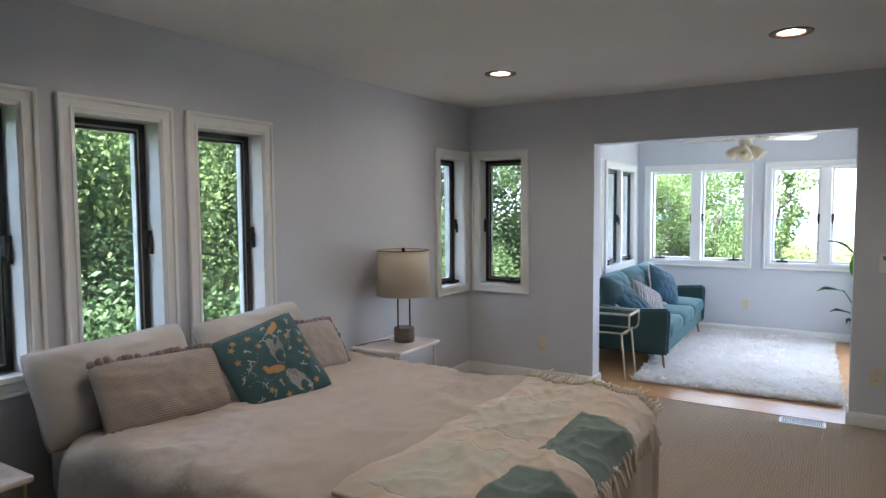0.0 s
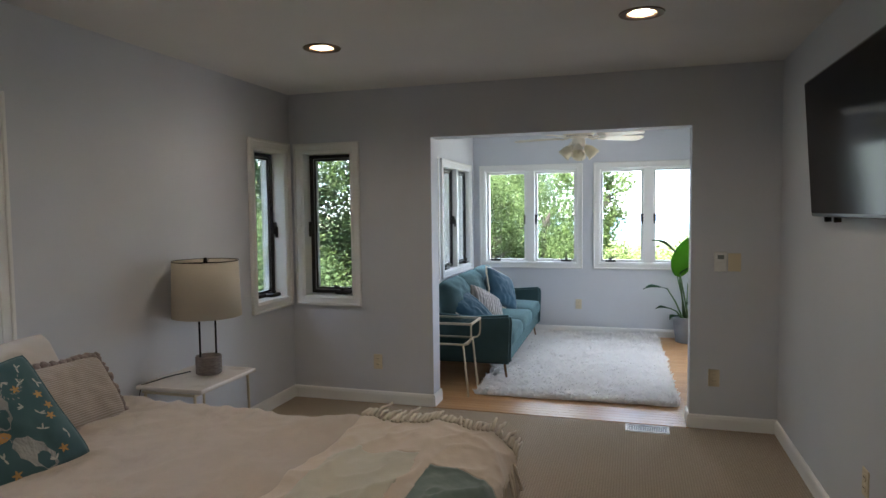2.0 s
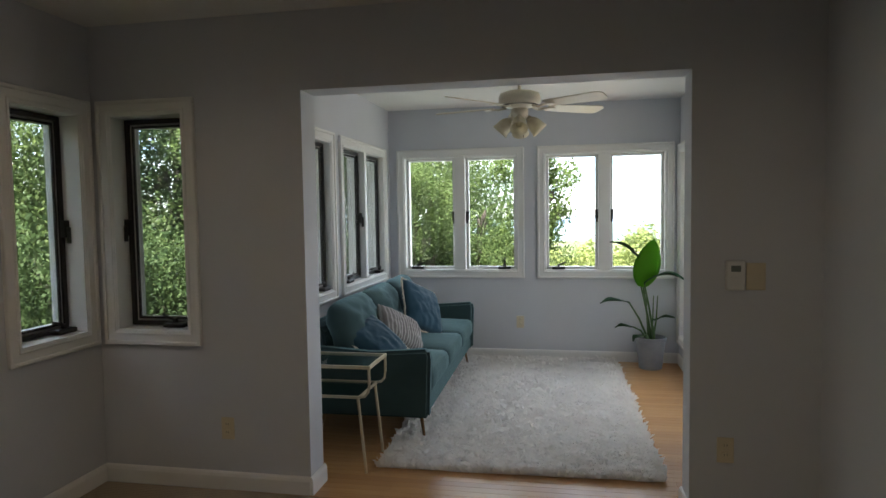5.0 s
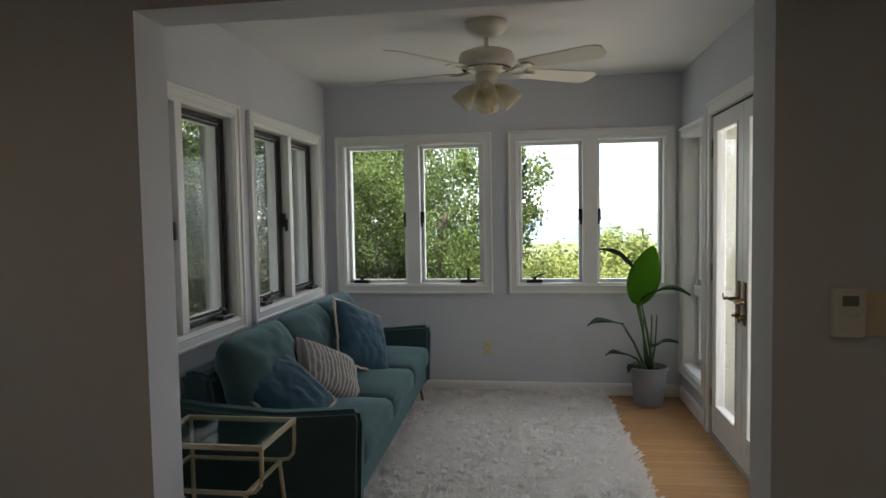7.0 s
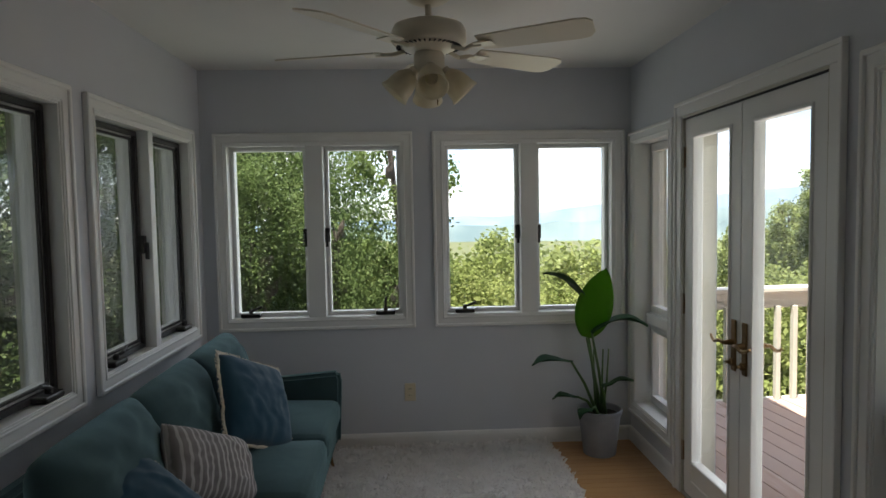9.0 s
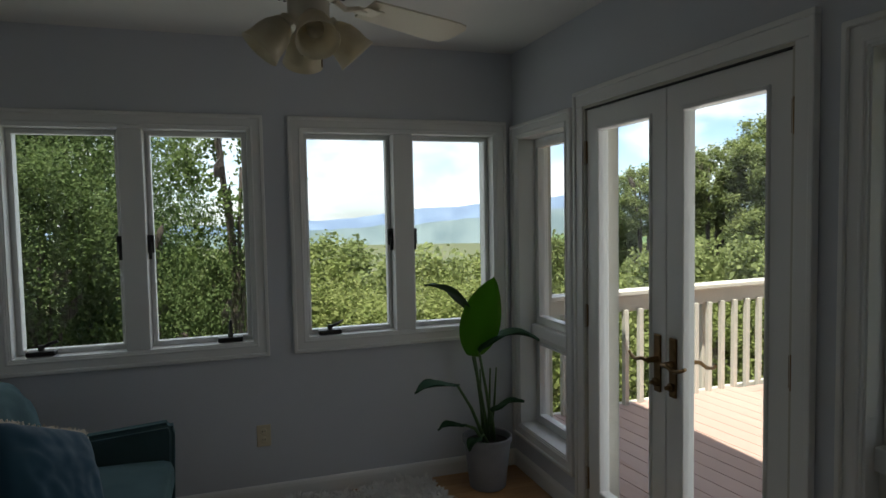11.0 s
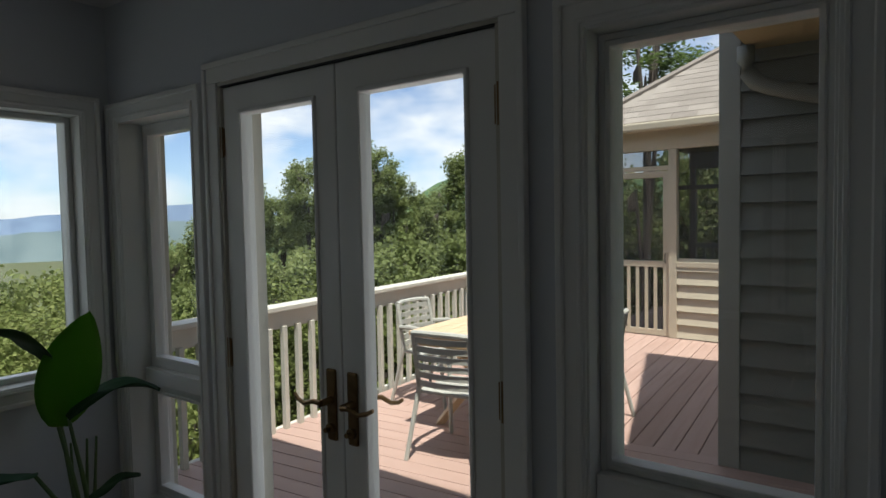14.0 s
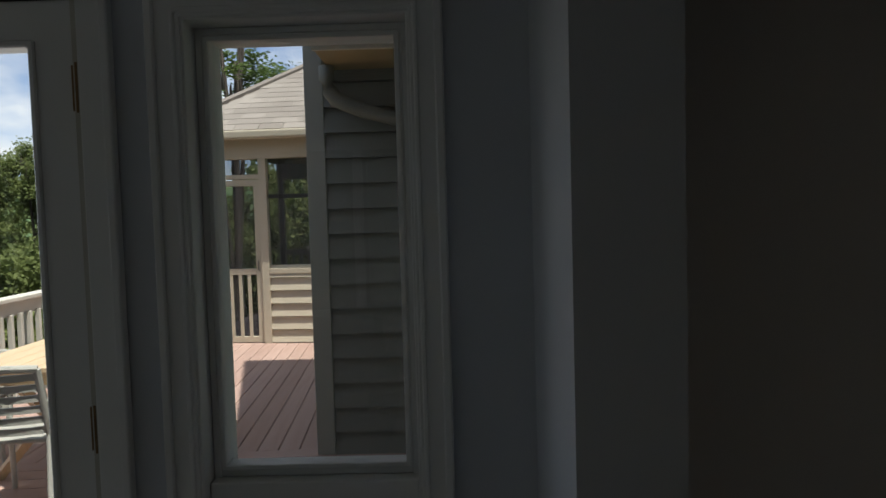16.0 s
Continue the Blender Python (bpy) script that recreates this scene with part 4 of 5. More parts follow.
tv = thing("television", pose(0.865, 3.53, 1.785, 0, 0, 0) @ pose(0, 0, 0, 0, -4, 0) @ pose(0, 0, 0, 0, 0, -90), "black flat-screen television on a tilting wall bracket", "television")
part("body", boxed(-0.60, 0.60, -0.005, 0.03, -0.335, 0.335, bevel=0.006), m_tvbody, tv)
part("screen", boxed(-0.588, 0.588, -0.0075, -0.004, -0.317, 0.323), m_screen_tv, tv, "glossy black screen")
part("bracket", boxed(-0.2, 0.2, 0.03, 0.05, -0.2, 0.2, bevel=0.004), m_black, tv)
part("bracket_arm", boxed(-0.06, 0.06, 0.049, 0.062, -0.1, 0.1, bevel=0.004), m_black, tv)
for u in (-0.40, -0.25):
    part("bracket_foot", boxed(u - 0.008, u + 0.008, 0.0, 0.03, -0.36, -0.32, bevel=0.003), m_black, tv)


def outlet(m):
    o = thing("outlet", m, "almond plastic double wall socket", "outlet", "wall sockets")
    part("plate", boxed(-0.036, 0.036, -0.006, 0.0, -0.058, 0.058, bevel=0.003), m_almond, o)
    for z in (-0.022, 0.022):
        r = part("socket", turned([(0.017, 0), (0.017, 0.003), (0.015, 0.004)], 16, pose(0, -0.006, z, 90)), m_almond, o)
        bm = bmesh.new()
        for u in (-0.006, 0.006):
            box(bm, u - 0.0012, u + 0.0012, -0.0108, -0.0098, z - 0.002, z + 0.007)
        part("slot", bm, m_slot, r)
    return o


outlet(pose(-1.894, WY, 0.325))
outlet(pose(0.547, WY, 0.35))
outlet(pose(-0.602, FY, 0.36))
outlet(EAST(RX) @ pose(-3.43, 0, 0.37))
th = thing("thermostat", pose(0.578, WY, 1.14), "white wall thermostat with a small display", "thermostat")
part("housing", boxed(-0.04, 0.04, -0.026, 0, -0.066, 0.066, bevel=0.006), m_plastic, th)
part("display", boxed(-0.02, 0.02, -0.0275, -0.0255, 0.018, 0.045), m_lcd, th, "grey display")
for u in (-0.02, 0, 0.02):
    part("button", boxed(u - 0.006, u + 0.006, -0.029, -0.0255, -0.012, -0.004, bevel=0.001), m_plastic, th)
pl = part("blank_plate", boxed(0.625, 0.705, WY - 0.005, WY, 1.075, 1.195, bevel=0.002), m_almond)
tagged(pl, "almond blank wall plate beside the thermostat", "wall plate")


def floor_vent(m, l, w):
    v = thing("floor_vent", m, "white metal floor register with dark slots", "vent", "floor vents")
    part("frame", ringed(-l / 2, l / 2, -w / 2, w / 2, 0.014, -0.006, 0.0), m_trim, v).matrix_basis = pose(0, 0, 0, -90)
    part("shaft", boxed(-l / 2 + 0.013, l / 2 - 0.013, -w / 2 + 0.013, w / 2 - 0.013, 0.0006, 0.0016), m_slot, v, "dark opening")
    k = 22
    for i in range(k):
        x = -l / 2 + 0.02 + (l - 0.04) * i / (k - 1)
        part("slat", boxed(x - 0.0022, x + 0.0022, -w / 2 + 0.012, w / 2 - 0.012, 0.0018, 0.0032), m_trim, v)
    return v


floor_vent(pose(0.118, 4.976, 0.0), 0.285, 0.145)
floor_vent(pose(-0.376, 8.205, 0.0), 0.31, 0.10)

# ---- sunroom things ----
SY0, SY1 = 5.84, 7.95
sofa = thing("sofa", pose(-1.402, (SY0 + SY1) / 2, 0.0, 0, 0, 0.9), "teal velvet three-seat sofa with slim sloping arms and brass legs", "sofa")
hl = (SY1 - SY0) / 2
part("base", boxed(-0.36, 0.38, -hl + 0.06, hl - 0.06, 0.17, 0.31, bevel=0.02), m_velvet, sofa, smooth=False)


def extrude_profile(pts, y0, y1, bevel=0.0):
    bm = bmesh.new()
    a = [bm.verts.new((x, y0, z)) for x, z in pts]
    b = [bm.verts.new((x, y1, z)) for x, z in pts]
    n = len(pts)
    bm.faces.new(a)
    bm.faces.new(b[::-1])
    for i in range(n):
        bm.faces.new((a[(i + 1) % n], a[i], b[i], b[(i + 1) % n]))
    bmesh.ops.recalc_face_normals(bm, faces=bm.faces[:])
    if bevel:
        bmesh.ops.bevel(bm, geom=bm.edges[:], offset=bevel, segments=3, affect="EDGES")
    return bm


arm = [(-0.40, 0.17), (0.40, 0.17), (0.415, 0.56), (0.40, 0.60), (0.05, 0.575), (-0.30, 0.60), (-0.44, 0.62)]
for s in (-1, 1):
    part("arm", extrude_profile(arm, s * hl, s * (hl - 0.085), 0.02), m_velvet, sofa, smooth=False)
part("back", extrude_profile([(-0.36, 0.17), (-0.22, 0.17), (-0.30, 0.70), (-0.36, 0.735), (-0.44, 0.72)], -hl + 0.084, hl - 0.084, 0.02), m_velvet, sofa)
cw = (2 * hl - 0.17) / 3
for i in range(3):
    c = -hl + 0.085 + cw * (i + 0.5)
    bm = boxed(-0.24, 0.41, c - cw / 2 + 0.003, c + cw / 2 - 0.003, 0.305, 0.445, bevel=0.04)
    bmesh.ops.subdivide_edges(bm, edges=bm.edges[:], cuts=3, use_grid_fill=True)
    for v in bm.verts:
        if v.co.z > 0.40:
            k = max(0, 1 - ((v.co.x - 0.08) / 0.33) ** 2) * max(0, 1 - ((v.co.y - c) / (cw / 2)) ** 2)
            v.co.z += 0.035 * k + 0.008 * noise.noise(v.co * 7)
    part("seat_cushion", bm, m_velvet, sofa, smooth=True)
    bm = cushion_mesh(cw + 0.05, 0.47, 0.25, 24, 0.02, i * 3.3, 0.02)
    bmesh.ops.transform(bm, matrix=pose(-0.175, c, 0.645, -17, 0, 90), verts=bm.verts[:])
    part("back_cushion", bm, m_velvet, sofa, smooth=True)
for sx, x1 in ((0.33, 0.36), (-0.30, -0.34)):
    for s in (-1, 1):
        part("leg", tubed([(sx, s * (hl - 0.10), 0.18), (x1, s * (hl - 0.075), 0.0)], 0.013, 10, 0.55), m_brass, sofa, "slim brass leg")

cz = Vector((-0.75, 0.0, 0.66)).normalized()
cy = Vector((-0.594, 0.27, -0.675)).normalized()
cx = cy.cross(cz).normalized()
leaning = pose(-1.40, 6.12, 0.585) @ Matrix((cx, cz.cross(cx), cz)).transposed().to_4x4()
pillow("scatter_cushion", leaning, 0.39, 0.39, 0.15, m_bluecush, "teal-blue square cushion with a cream fringed edge", "sofa cushions", m_fringe, 7)
pillow("scatter_cushion", pose(-1.32, 7.14, 0.65, -30, 24, 58), 0.44, 0.44, 0.17, m_bluecush, "teal-blue square cushion with a cream fringed edge", "sofa cushions", m_fringe, 8)
pillow("striped_cushion", pose(-1.34, 6.54, 0.585, -34, 26, 60), 0.46, 0.30, 0.15, m_greycush, "grey and cream woven lumbar cushion on the sofa", "", None, 9)

st = thing("side_table", pose(-1.445, 5.565, 0), "champagne metal side table with glass top and lower tier", "side table")
hx, hy = 0.235, 0.165
part("top_frame", ringed(-hx, hx, -hy, hy, 0.014, -0.6, -0.582), m_champ, st).matrix_basis = pose(0, 0, 0, -90)
p = part("glass_top", boxed(-hx + 0.006, hx - 0.006, -hy + 0.006, hy - 0.006, 0.59, 0.597), m_tglass, st, "clear glass top")
p.visible_shadow = False
part("shelf_frame", ringed(-hx, hx - 0.06, -hy, hy, 0.012, -0.43, -0.416), m_champ, st).matrix_basis = pose(0, 0, 0, -90)
p = part("glass_shelf", boxed(-hx + 0.006, hx - 0.066, -hy + 0.006, hy - 0.006, 0.42, 0.426), m_tglass, st, "clear glass shelf")
p.visible_shadow = False
for s in (-1, 1):
    y = s * (hy - 0.007)
    part("curved_bracket", tubed([(hx - 0.008, y, 0.59), (hx - 0.008, y, 0.50), (hx - 0.014, y, 0.455), (hx - 0.035, y, 0.43), (hx - 0.075, y, 0.423)], 0.008, 8), m_champ, st)
    part("leg", tubed([(hx - 0.075, y, 0.425), (hx - 0.035, y * 1.02, 0.0)], 0.009, 8), m_champ, st)
    part("leg", tubed([(-hx + 0.015, y, 0.59), (-hx + 0.015, y * 1.02, 0.0)], 0.009, 8), m_champ, st)

# shag rug: a soft slab with thousands of tufts
rug = thing("rug", pose(-0.45, 6.8, 0, 0, 0, 1.5) @ pose(0.45, -6.8, 0), "thick white shag-pile rug on the oak floor", "rug")
RX0, RX1, RY0, RY1 = -1.23, 0.32, 5.50, 8.17
bm = bmesh.new()
nx, ny = 90, 150
grid = [[None] * (ny + 1) for _ in range(nx + 1)]
for i in range(nx + 1):
    for j in range(ny + 1):
        x, y = RX0 + (RX1 - RX0) * i / nx, RY0 + (RY1 - RY0) * j / ny
        e = min(i, nx - i, j, ny - j)
        z = 0.005 + (0.026 + 0.012 * noise.noise(Vector((x * 6, y * 6, 0))) + 0.012 * noise.noise(Vector((x * 19, y * 19, 2)))) * min(1, e / 2)
        grid[i][j] = bm.verts.new((x + 0.012 * noise.noise(Vector((y * 9, x * 3, 5))), y + 0.012 * noise.noise(Vector((x * 9, y * 3, 9))), max(z, 0.003)))
for i in range(nx):
    for j in range(ny):
        bm.faces.new((grid[i][j], grid[i + 1][j], grid[i + 1][j + 1], grid[i][j + 1]))
part("backing", bm, m_rug, rug, smooth=True)
rg = np.random.default_rng(3)
NT = 52000
px, py = rg.uniform(RX0 - 0.01, RX1 + 0.01, NT), rg.uniform(RY0 - 0.01, RY1 + 0.01, NT)
swx = np.array([noise.noise(Vector((a * 16, b * 16, 3))) for a, b in zip(px, py)])
swy = np.array([noise.noise(Vector((a * 16, b * 16, 8))) for a, b in zip(px, py)])
lump = np.array([noise.noise(Vector((a * 22, b * 22, 1))) for a, b in zip(px, py)])
ln = rg.uniform(0.024, 0.040, NT) * (1 + 0.8 * lump)
dx, dy = (swx * 1.3 + rg.normal(0, 0.35, NT)) * ln, (swy * 1.3 + rg.normal(0, 0.35, NT)) * ln
an = rg.uniform(0, math.pi, NT)
wd = rg.uniform(0.004, 0.009, NT)
z0 = 0.012
P = np.zeros((NT, 4, 3))
P[:, 0] = np.stack([px - wd * np.cos(an), py - wd * np.sin(an), np.full(NT, z0)], 1)
P[:, 1] = np.stack([px + wd * np.cos(an), py + wd * np.sin(an), np.full(NT, z0)], 1)
P[:, 2] = np.stack([px + dx * 0.6 + wd * np.cos(an), py + dy * 0.6 + wd * np.sin(an), z0 + ln * 0.85], 1)
P[:, 3] = np.stack([px + dx - wd * np.cos(an) * 0.4, py + dy - wd * np.sin(an) * 0.4, z0 + ln * 0.9], 1)
me = bpy.data.meshes.new("pile")
me.from_pydata(P.reshape(-1, 3).tolist(), [], np.arange(NT * 4).reshape(-1, 4).tolist())
me.materials.append(m_rug.m)
pile = new("pile", me)
pile.parent = rug
tagged(pile, "long white wool tufts", "", "", "stuff")

# ceiling fan
FANX, FANY = -0.483, 6.76
fan = thing("ceiling_fan", pose(FANX, FANY, -0.012), "cream five-blade ceiling fan with frosted tulip lights", "ceiling fan")
part("canopy", turned([(0.115, H + 0.012), (0.115, 2.425), (0.10, 2.405), (0.075, 2.385), (0.05, 2.375), (0.02, 2.37)], 36), m_fan, fan, smooth=True)
part("downrod", turned([(0.013, 2.38), (0.013, 2.30)], 12), m_fan, fan)
part("motor_housing", turned([(0.03, 2.305), (0.10, 2.30), (0.14, 2.285), (0.15, 2.265), (0.15, 2.225), (0.135, 2.21), (0.12, 2.205), (0.09, 2.19), (0.06, 2.182)], 40), m_fan, fan, smooth=True)
bm = bmesh.new()
for i in range(40):
    a = 2 * math.pi * i / 40
    box(bm, 0.10, 0.132, -0.003, 0.003, 2.2005, 2.2045, m=pose(0, 0, 0, 0, 0, math.degrees(a)))
part("vent_slots", bm, m_slot, fan, "dark cooling slots")
part("switch_housing", turned([(0.05, 2.19), (0.062, 2.17), (0.062, 2.125), (0.045, 2.105), (0.03, 2.095), (0.006, 2.085)], 28), m_fan, fan, smooth=True)
for deg in (-28, 29, 98, 165, 231):
    rot = pose(0, 0, 0, 0, 0, deg)
    bm = bmesh.new()
    tube(bm, [(0.10, 0, 2.195), (0.15, 0.012, 2.182), (0.19, -0.006, 2.188), (0.225, 0, 2.19)], 0.009, 8)
    box(bm, 0.20, 0.275, -0.035, 0.035, 2.186, 2.191, bevel=0.002)
    bmesh.ops.transform(bm, matrix=rot, verts=bm.verts[:])
    part("blade_iron", bm, m_fan, fan)
    bm = bmesh.new()
    outline = [(0.22, -0.055), (0.30, -0.06), (0.60, -0.074), (0.645, -0.068), (0.665, -0.045), (0.66, 0.03), (0.64, 0.062), (0.60, 0.072), (0.30, 0.06), (0.22, 0.052)]
    a = [bm.verts.new((x, y, -0.003)) for x, y in outline]
    b = [bm.verts.new((x, y, 0.003)) for x, y in outline]
    bm.faces.new(a[::-1])
    bm.faces.new(b)
    for k in range(len(a)):
        bm.faces.new((a[k], a[(k + 1) % len(a)], b[(k + 1) % len(a)], b[k]))
    bmesh.ops.transform(bm, matrix=rot @ pose(0, 0, 2.196, -13, 0, 0), verts=bm.verts[:])
    part("blade", bm, m_fan, fan, "cream fan blade")
for i in range(4):
    deg = 2 + 90 * i
    m = pose(0, 0, 2.12, 0, 0, deg) @ pose(0.055, 0, 0, 0, 138, 0)
    bm = bmesh.new()
    tube(bm, [(0.02, 0, 2.13), (0.05, 0, 2.125), (0.075, 0, 2.105)], 0.012, 8)
    lathe(bm, [(0.02, 0), (0.022, 0.02), (0.018, 0.03)], 14, pose(0.058, 0, 2.118, 0, 138, 0))
    bmesh.ops.transform(bm, matrix=pose(0, 0, 0, 0, 0, deg), verts=bm.verts[:])
    arm_o = part("light_arm", bm, m_fan, fan)
    sh = part("tulip_shade", turned([(0.022, 0.02), (0.032, 0.03), (0.047, 0.055), (0.054, 0.085), (0.056, 0.11), (0.064, 0.135)], 28, m, False), m_frost, fan, "frosted glass tulip shade", smooth=True)
    mod = sh.modifiers.new("thickness", "SOLIDIFY")
    mod.thickness = 0.003
    part("bulb", turned([(0.012, 0.02), (0.014, 0.04), (0.026, 0.07), (0.024, 0.09), (0.01, 0.1)], 14, m), m_frost, fan, smooth=True)
for x, l in ((0.03, 0.13), (-0.025, 0.10)):
    part("pull_chain", tubed([(x, -0.04, 2.10), (x, -0.04, 2.10 - l)], 0.002, 5), m_brass, fan)

# potted plant
PX, PY = 0.58, 8.03
pot = thing("potted_plant", pose(PX, PY, 0), "bird-of-paradise plant in a grey plastic pot", "plant")
part("pot", turned([(0.092, 0.0), (0.10, 0.006), (0.128, 0.255), (0.137, 0.258), (0.139, 0.285), (0.133, 0.29), (0.125, 0.285), (0.12, 0.25)], 40, None, False), m_pot, pot, "grey tapered pot", smooth=False)
bm = turned([(0.122, 0.245), (0.122, 0.252), (0.06, 0.262), (0.005, 0.26)], 24)
part("soil", bm, m_soil, pot)


def leaf_blade(length, width, droop, fold=0.25, wav=0.0, n=16):
    """A long leaf along +z that bends over towards +x; its face looks to +x and -x."""
    bm = bmesh.new()
    rows = []
    for i in range(n + 1):
        t = i / n
        w = width * (math.sin(math.pi * min(1, t * 0.97 + 0.03) ** 0.8)) ** 0.75
        a = droop * t
        zc = length * (math.sin(a) / droop if droop else t)
        xc = length * ((1 - math.cos(a)) / droop if droop else 0)
        row = []
        for j in range(7):
            s = (j - 3) / 3
            lift = fold * abs(s) * w * 0.5 + wav * math.sin(7 * t + 3 * s) * abs(s)
            row.append(bm.verts.new((xc - lift * math.cos(a), 0.5 * w * s, zc + lift * math.sin(a))))
        rows.append(row)
    for a, b in zip(rows, rows[1:]):
        for j in range(6):
            bm.faces.new((a[j], a[j + 1], b[j + 1], b[j]))
    bmesh.ops.remove_doubles(bm, verts=bm.verts[:], dist=0.0005)
    return bm


def plant_leaf(tip, root, length, width, droop, heading, mat, lean=0.0, tilt=0.0, label=""):
    mid = Vector(root).lerp(Vector(tip), 0.5) + Vector((0, 0, 0.03))
    st_o = part("stem", tubed([root, mid, tip], 0.011, 8, 0.6), m_stem, pot, smooth=True)
    bm = leaf_blade(length, width, droop, 0.22, 0.012)
    bmesh.ops.transform(bm, matrix=pose(*tip) @ pose(0, 0, 0, 0, tilt, 0) @ pose(0, 0, 0, 0, 0, heading) @ pose(0, 0, 0, 0, lean, 0), verts=bm.verts[:])
    lf = part("leaf", bm, mat, pot, label, smooth=True)
    mod = lf.modifiers.new("thickness", "SOLIDIFY")
    mod.thickness = 0.0015


plant_leaf((-0.085, -0.02, 0.74), (0.01, 0.0, 0.26), 0.45, 0.225, 0.12, -100, m_plant_lit, 4, 15, "broad green leaf, light through it painted bright")
plant_leaf((-0.10, 0.02, 0.99), (0.0, 0.02, 0.26), 0.31, 0.17, 0.75, 192, m_plant, 38, 0, "dark glossy leaf")
plant_leaf((-0.06, -0.05, 0.77), (0.03, -0.02, 0.26), 0.36, 0.17, 1.3, -14, m_plant, 44, 0, "dark drooping leaf")
plant_leaf((-0.19, -0.06, 0.60), (-0.02, -0.02, 0.26), 0.27, 0.14, 0.6, 195, m_plant, 72, 0, "dark drooping leaf")
plant_leaf((0.0, -0.06, 0.44), (0.03, -0.03, 0.26), 0.20, 0.08, 0.6, -5, m_plant, 62, 0, "small dark leaf")
plant_leaf((-0.15, -0.06, 0.38), (-0.03, -0.03, 0.26), 0.17, 0.08, 0.6, 190, m_plant, 72, 0, "small dark leaf")
plant_leaf((-0.08, -0.09, 0.31), (-0.02, -0.05, 0.26), 0.13, 0.07, 1.2, 220, m_plant, 72, 0, "small dark leaf")
for a in (-0.03, 0.02, 0.05):
    part("stem", tubed([(a * 0.5, 0.02, 0.25), (a, 0.01, 0.45), (a * 1.2, 0.0, 0.66)], 0.009, 8, 0.5), m_stem, pot, smooth=True)

# ---- outdoors: the deck and the porch ----
DZ = -0.05
DM = pose(1.05, 7.08, 0, 0, 0, 5.0)      # the deck lies a few degrees askew to the room
deck = thing("deck", DM, "reddish-brown painted board deck behind the house", "deck", "", "structure")
part("deck_frame", boxed(0.0, 7.0, -2.2, 1.98, DZ - 0.25, DZ - 0.03), m_siding, deck)
bm = bmesh.new()
me_s = bpy.data.meshes.new("deck_board")
box(bm, -0.0685, 0.0685, -2.0, 2.0, DZ - 0.027, DZ, bevel=0.004)
bm.to_mesh(me_s)
bm.free()
me_s.materials.append(m_deck.m)
me_l = bpy.data.meshes.new("deck_board")
bm = bmesh.new()
box(bm, -0.0685, 0.0685, -2.2, 2.2, DZ - 0.027, DZ, bevel=0.004)
bm.to_mesh(me_l)
bm.free()
me_l.materials.append(m_deck.m)
x = 0.06
while x < 2.55:
    shared("deck_board", me_s, deck, pose(x, 0.0, 0))
    x += 0.1425
y = -2.0
while y < 1.98:
    shared("deck_board", me_l, deck, pose(4.75, y, 0, 0, 0, 90))
    y += 0.1425

rail = thing("railing", DM, "beige painted wooden deck railing with square balusters", "railing")
RY = 2.0
part("cap_rail", boxed(0.25, 6.7, RY - 0.075, RY + 0.085, 0.835, 0.872, bevel=0.006), m_rail, rail)
part("top_rail", boxed(0.25, 6.7, RY - 0.02, RY + 0.02, 0.70, 0.834, bevel=0.004), m_rail, rail)
part("rim_board", boxed(0.0, 7.0, RY + 0.005, RY + 0.045, DZ - 0.28, DZ + 0.0, bevel=0.003), m_rail, rail)
me_b = bpy.data.meshes.new("baluster")
bm = boxed(-0.02, 0.02, -0.02, 0.02, DZ - 0.16, 0.72, bevel=0.003)
bm.to_mesh(me_b)
bm.free()
me_b.materials.append(m_rail.m)
x = 0.33
while x < 6.65:
    shared("baluster", me_b, rail, pose(x, RY - 0.042, 0))
    x += 0.147
for x in (0.3, 2.3, 4.6, 6.6):
    part("post", boxed(x - 0.045, x + 0.045, RY + 0.046, RY + 0.136, -3.0, 0.83, bevel=0.004), m_rail, rail)


def patio_chair(m):
    ch = thing("patio_chair", m, "grey slatted outdoor armchair with splayed legs", "chair", "deck chairs")
    part("seat", boxed(-0.22, 0.22, -0.22, 0.2, 0.415, 0.44, bevel=0.008), m_patio, ch)
    for s in (-1, 1):
        part("front_leg", tubed([(s * 0.22, 0.2, 0.60), (s * 0.225, 0.19, 0.42), (s * 0.25, 0.25, 0.0)], 0.018, 8, 0.8), m_patio, ch)
        part("back_leg", tubed([(s * 0.20, -0.29, 0.82), (s * 0.21, -0.22, 0.46), (s * 0.25, -0.33, 0.0)], 0.019, 8, 0.8), m_patio, ch)
        part("armrest", tubed([(s * 0.215, -0.25, 0.63), (s * 0.25, -0.1, 0.645), (s * 0.25, 0.12, 0.63), (s * 0.225, 0.2, 0.6)], 0.019, 8), m_patio, ch)
    for k in range(6):
        z = 0.49 + 0.058 * k
        y = -0.225 - (z - 0.46) * 0.19
        pts = [(u * 0.2, y - 0.035 * (1 - u * u), z) for u in (-1, -0.6, -0.2, 0.2, 0.6, 1)]
        bm = bmesh.new()
        rows = [[bm.verts.new((a, b + dy, c + dz)) for dy, dz in ((-0.007, -0.018), (0.007, -0.018), (0.007, 0.018), (-0.007, 0.018))] for a, b, c in pts]
        for r, q in zip(rows, rows[1:]):
            for i in range(4):
                bm.faces.new((r[i], r[(i + 1) % 4], q[(i + 1) % 4], q[i]))
        part("back_slat", bm, m_patio, ch)
    part("top_rail", tubed([(-0.205, -0.29, 0.82), (-0.1, -0.325, 0.83), (0.1, -0.325, 0.83), (0.205, -0.29, 0.82)], 0.02, 8), m_patio, ch)
    return ch


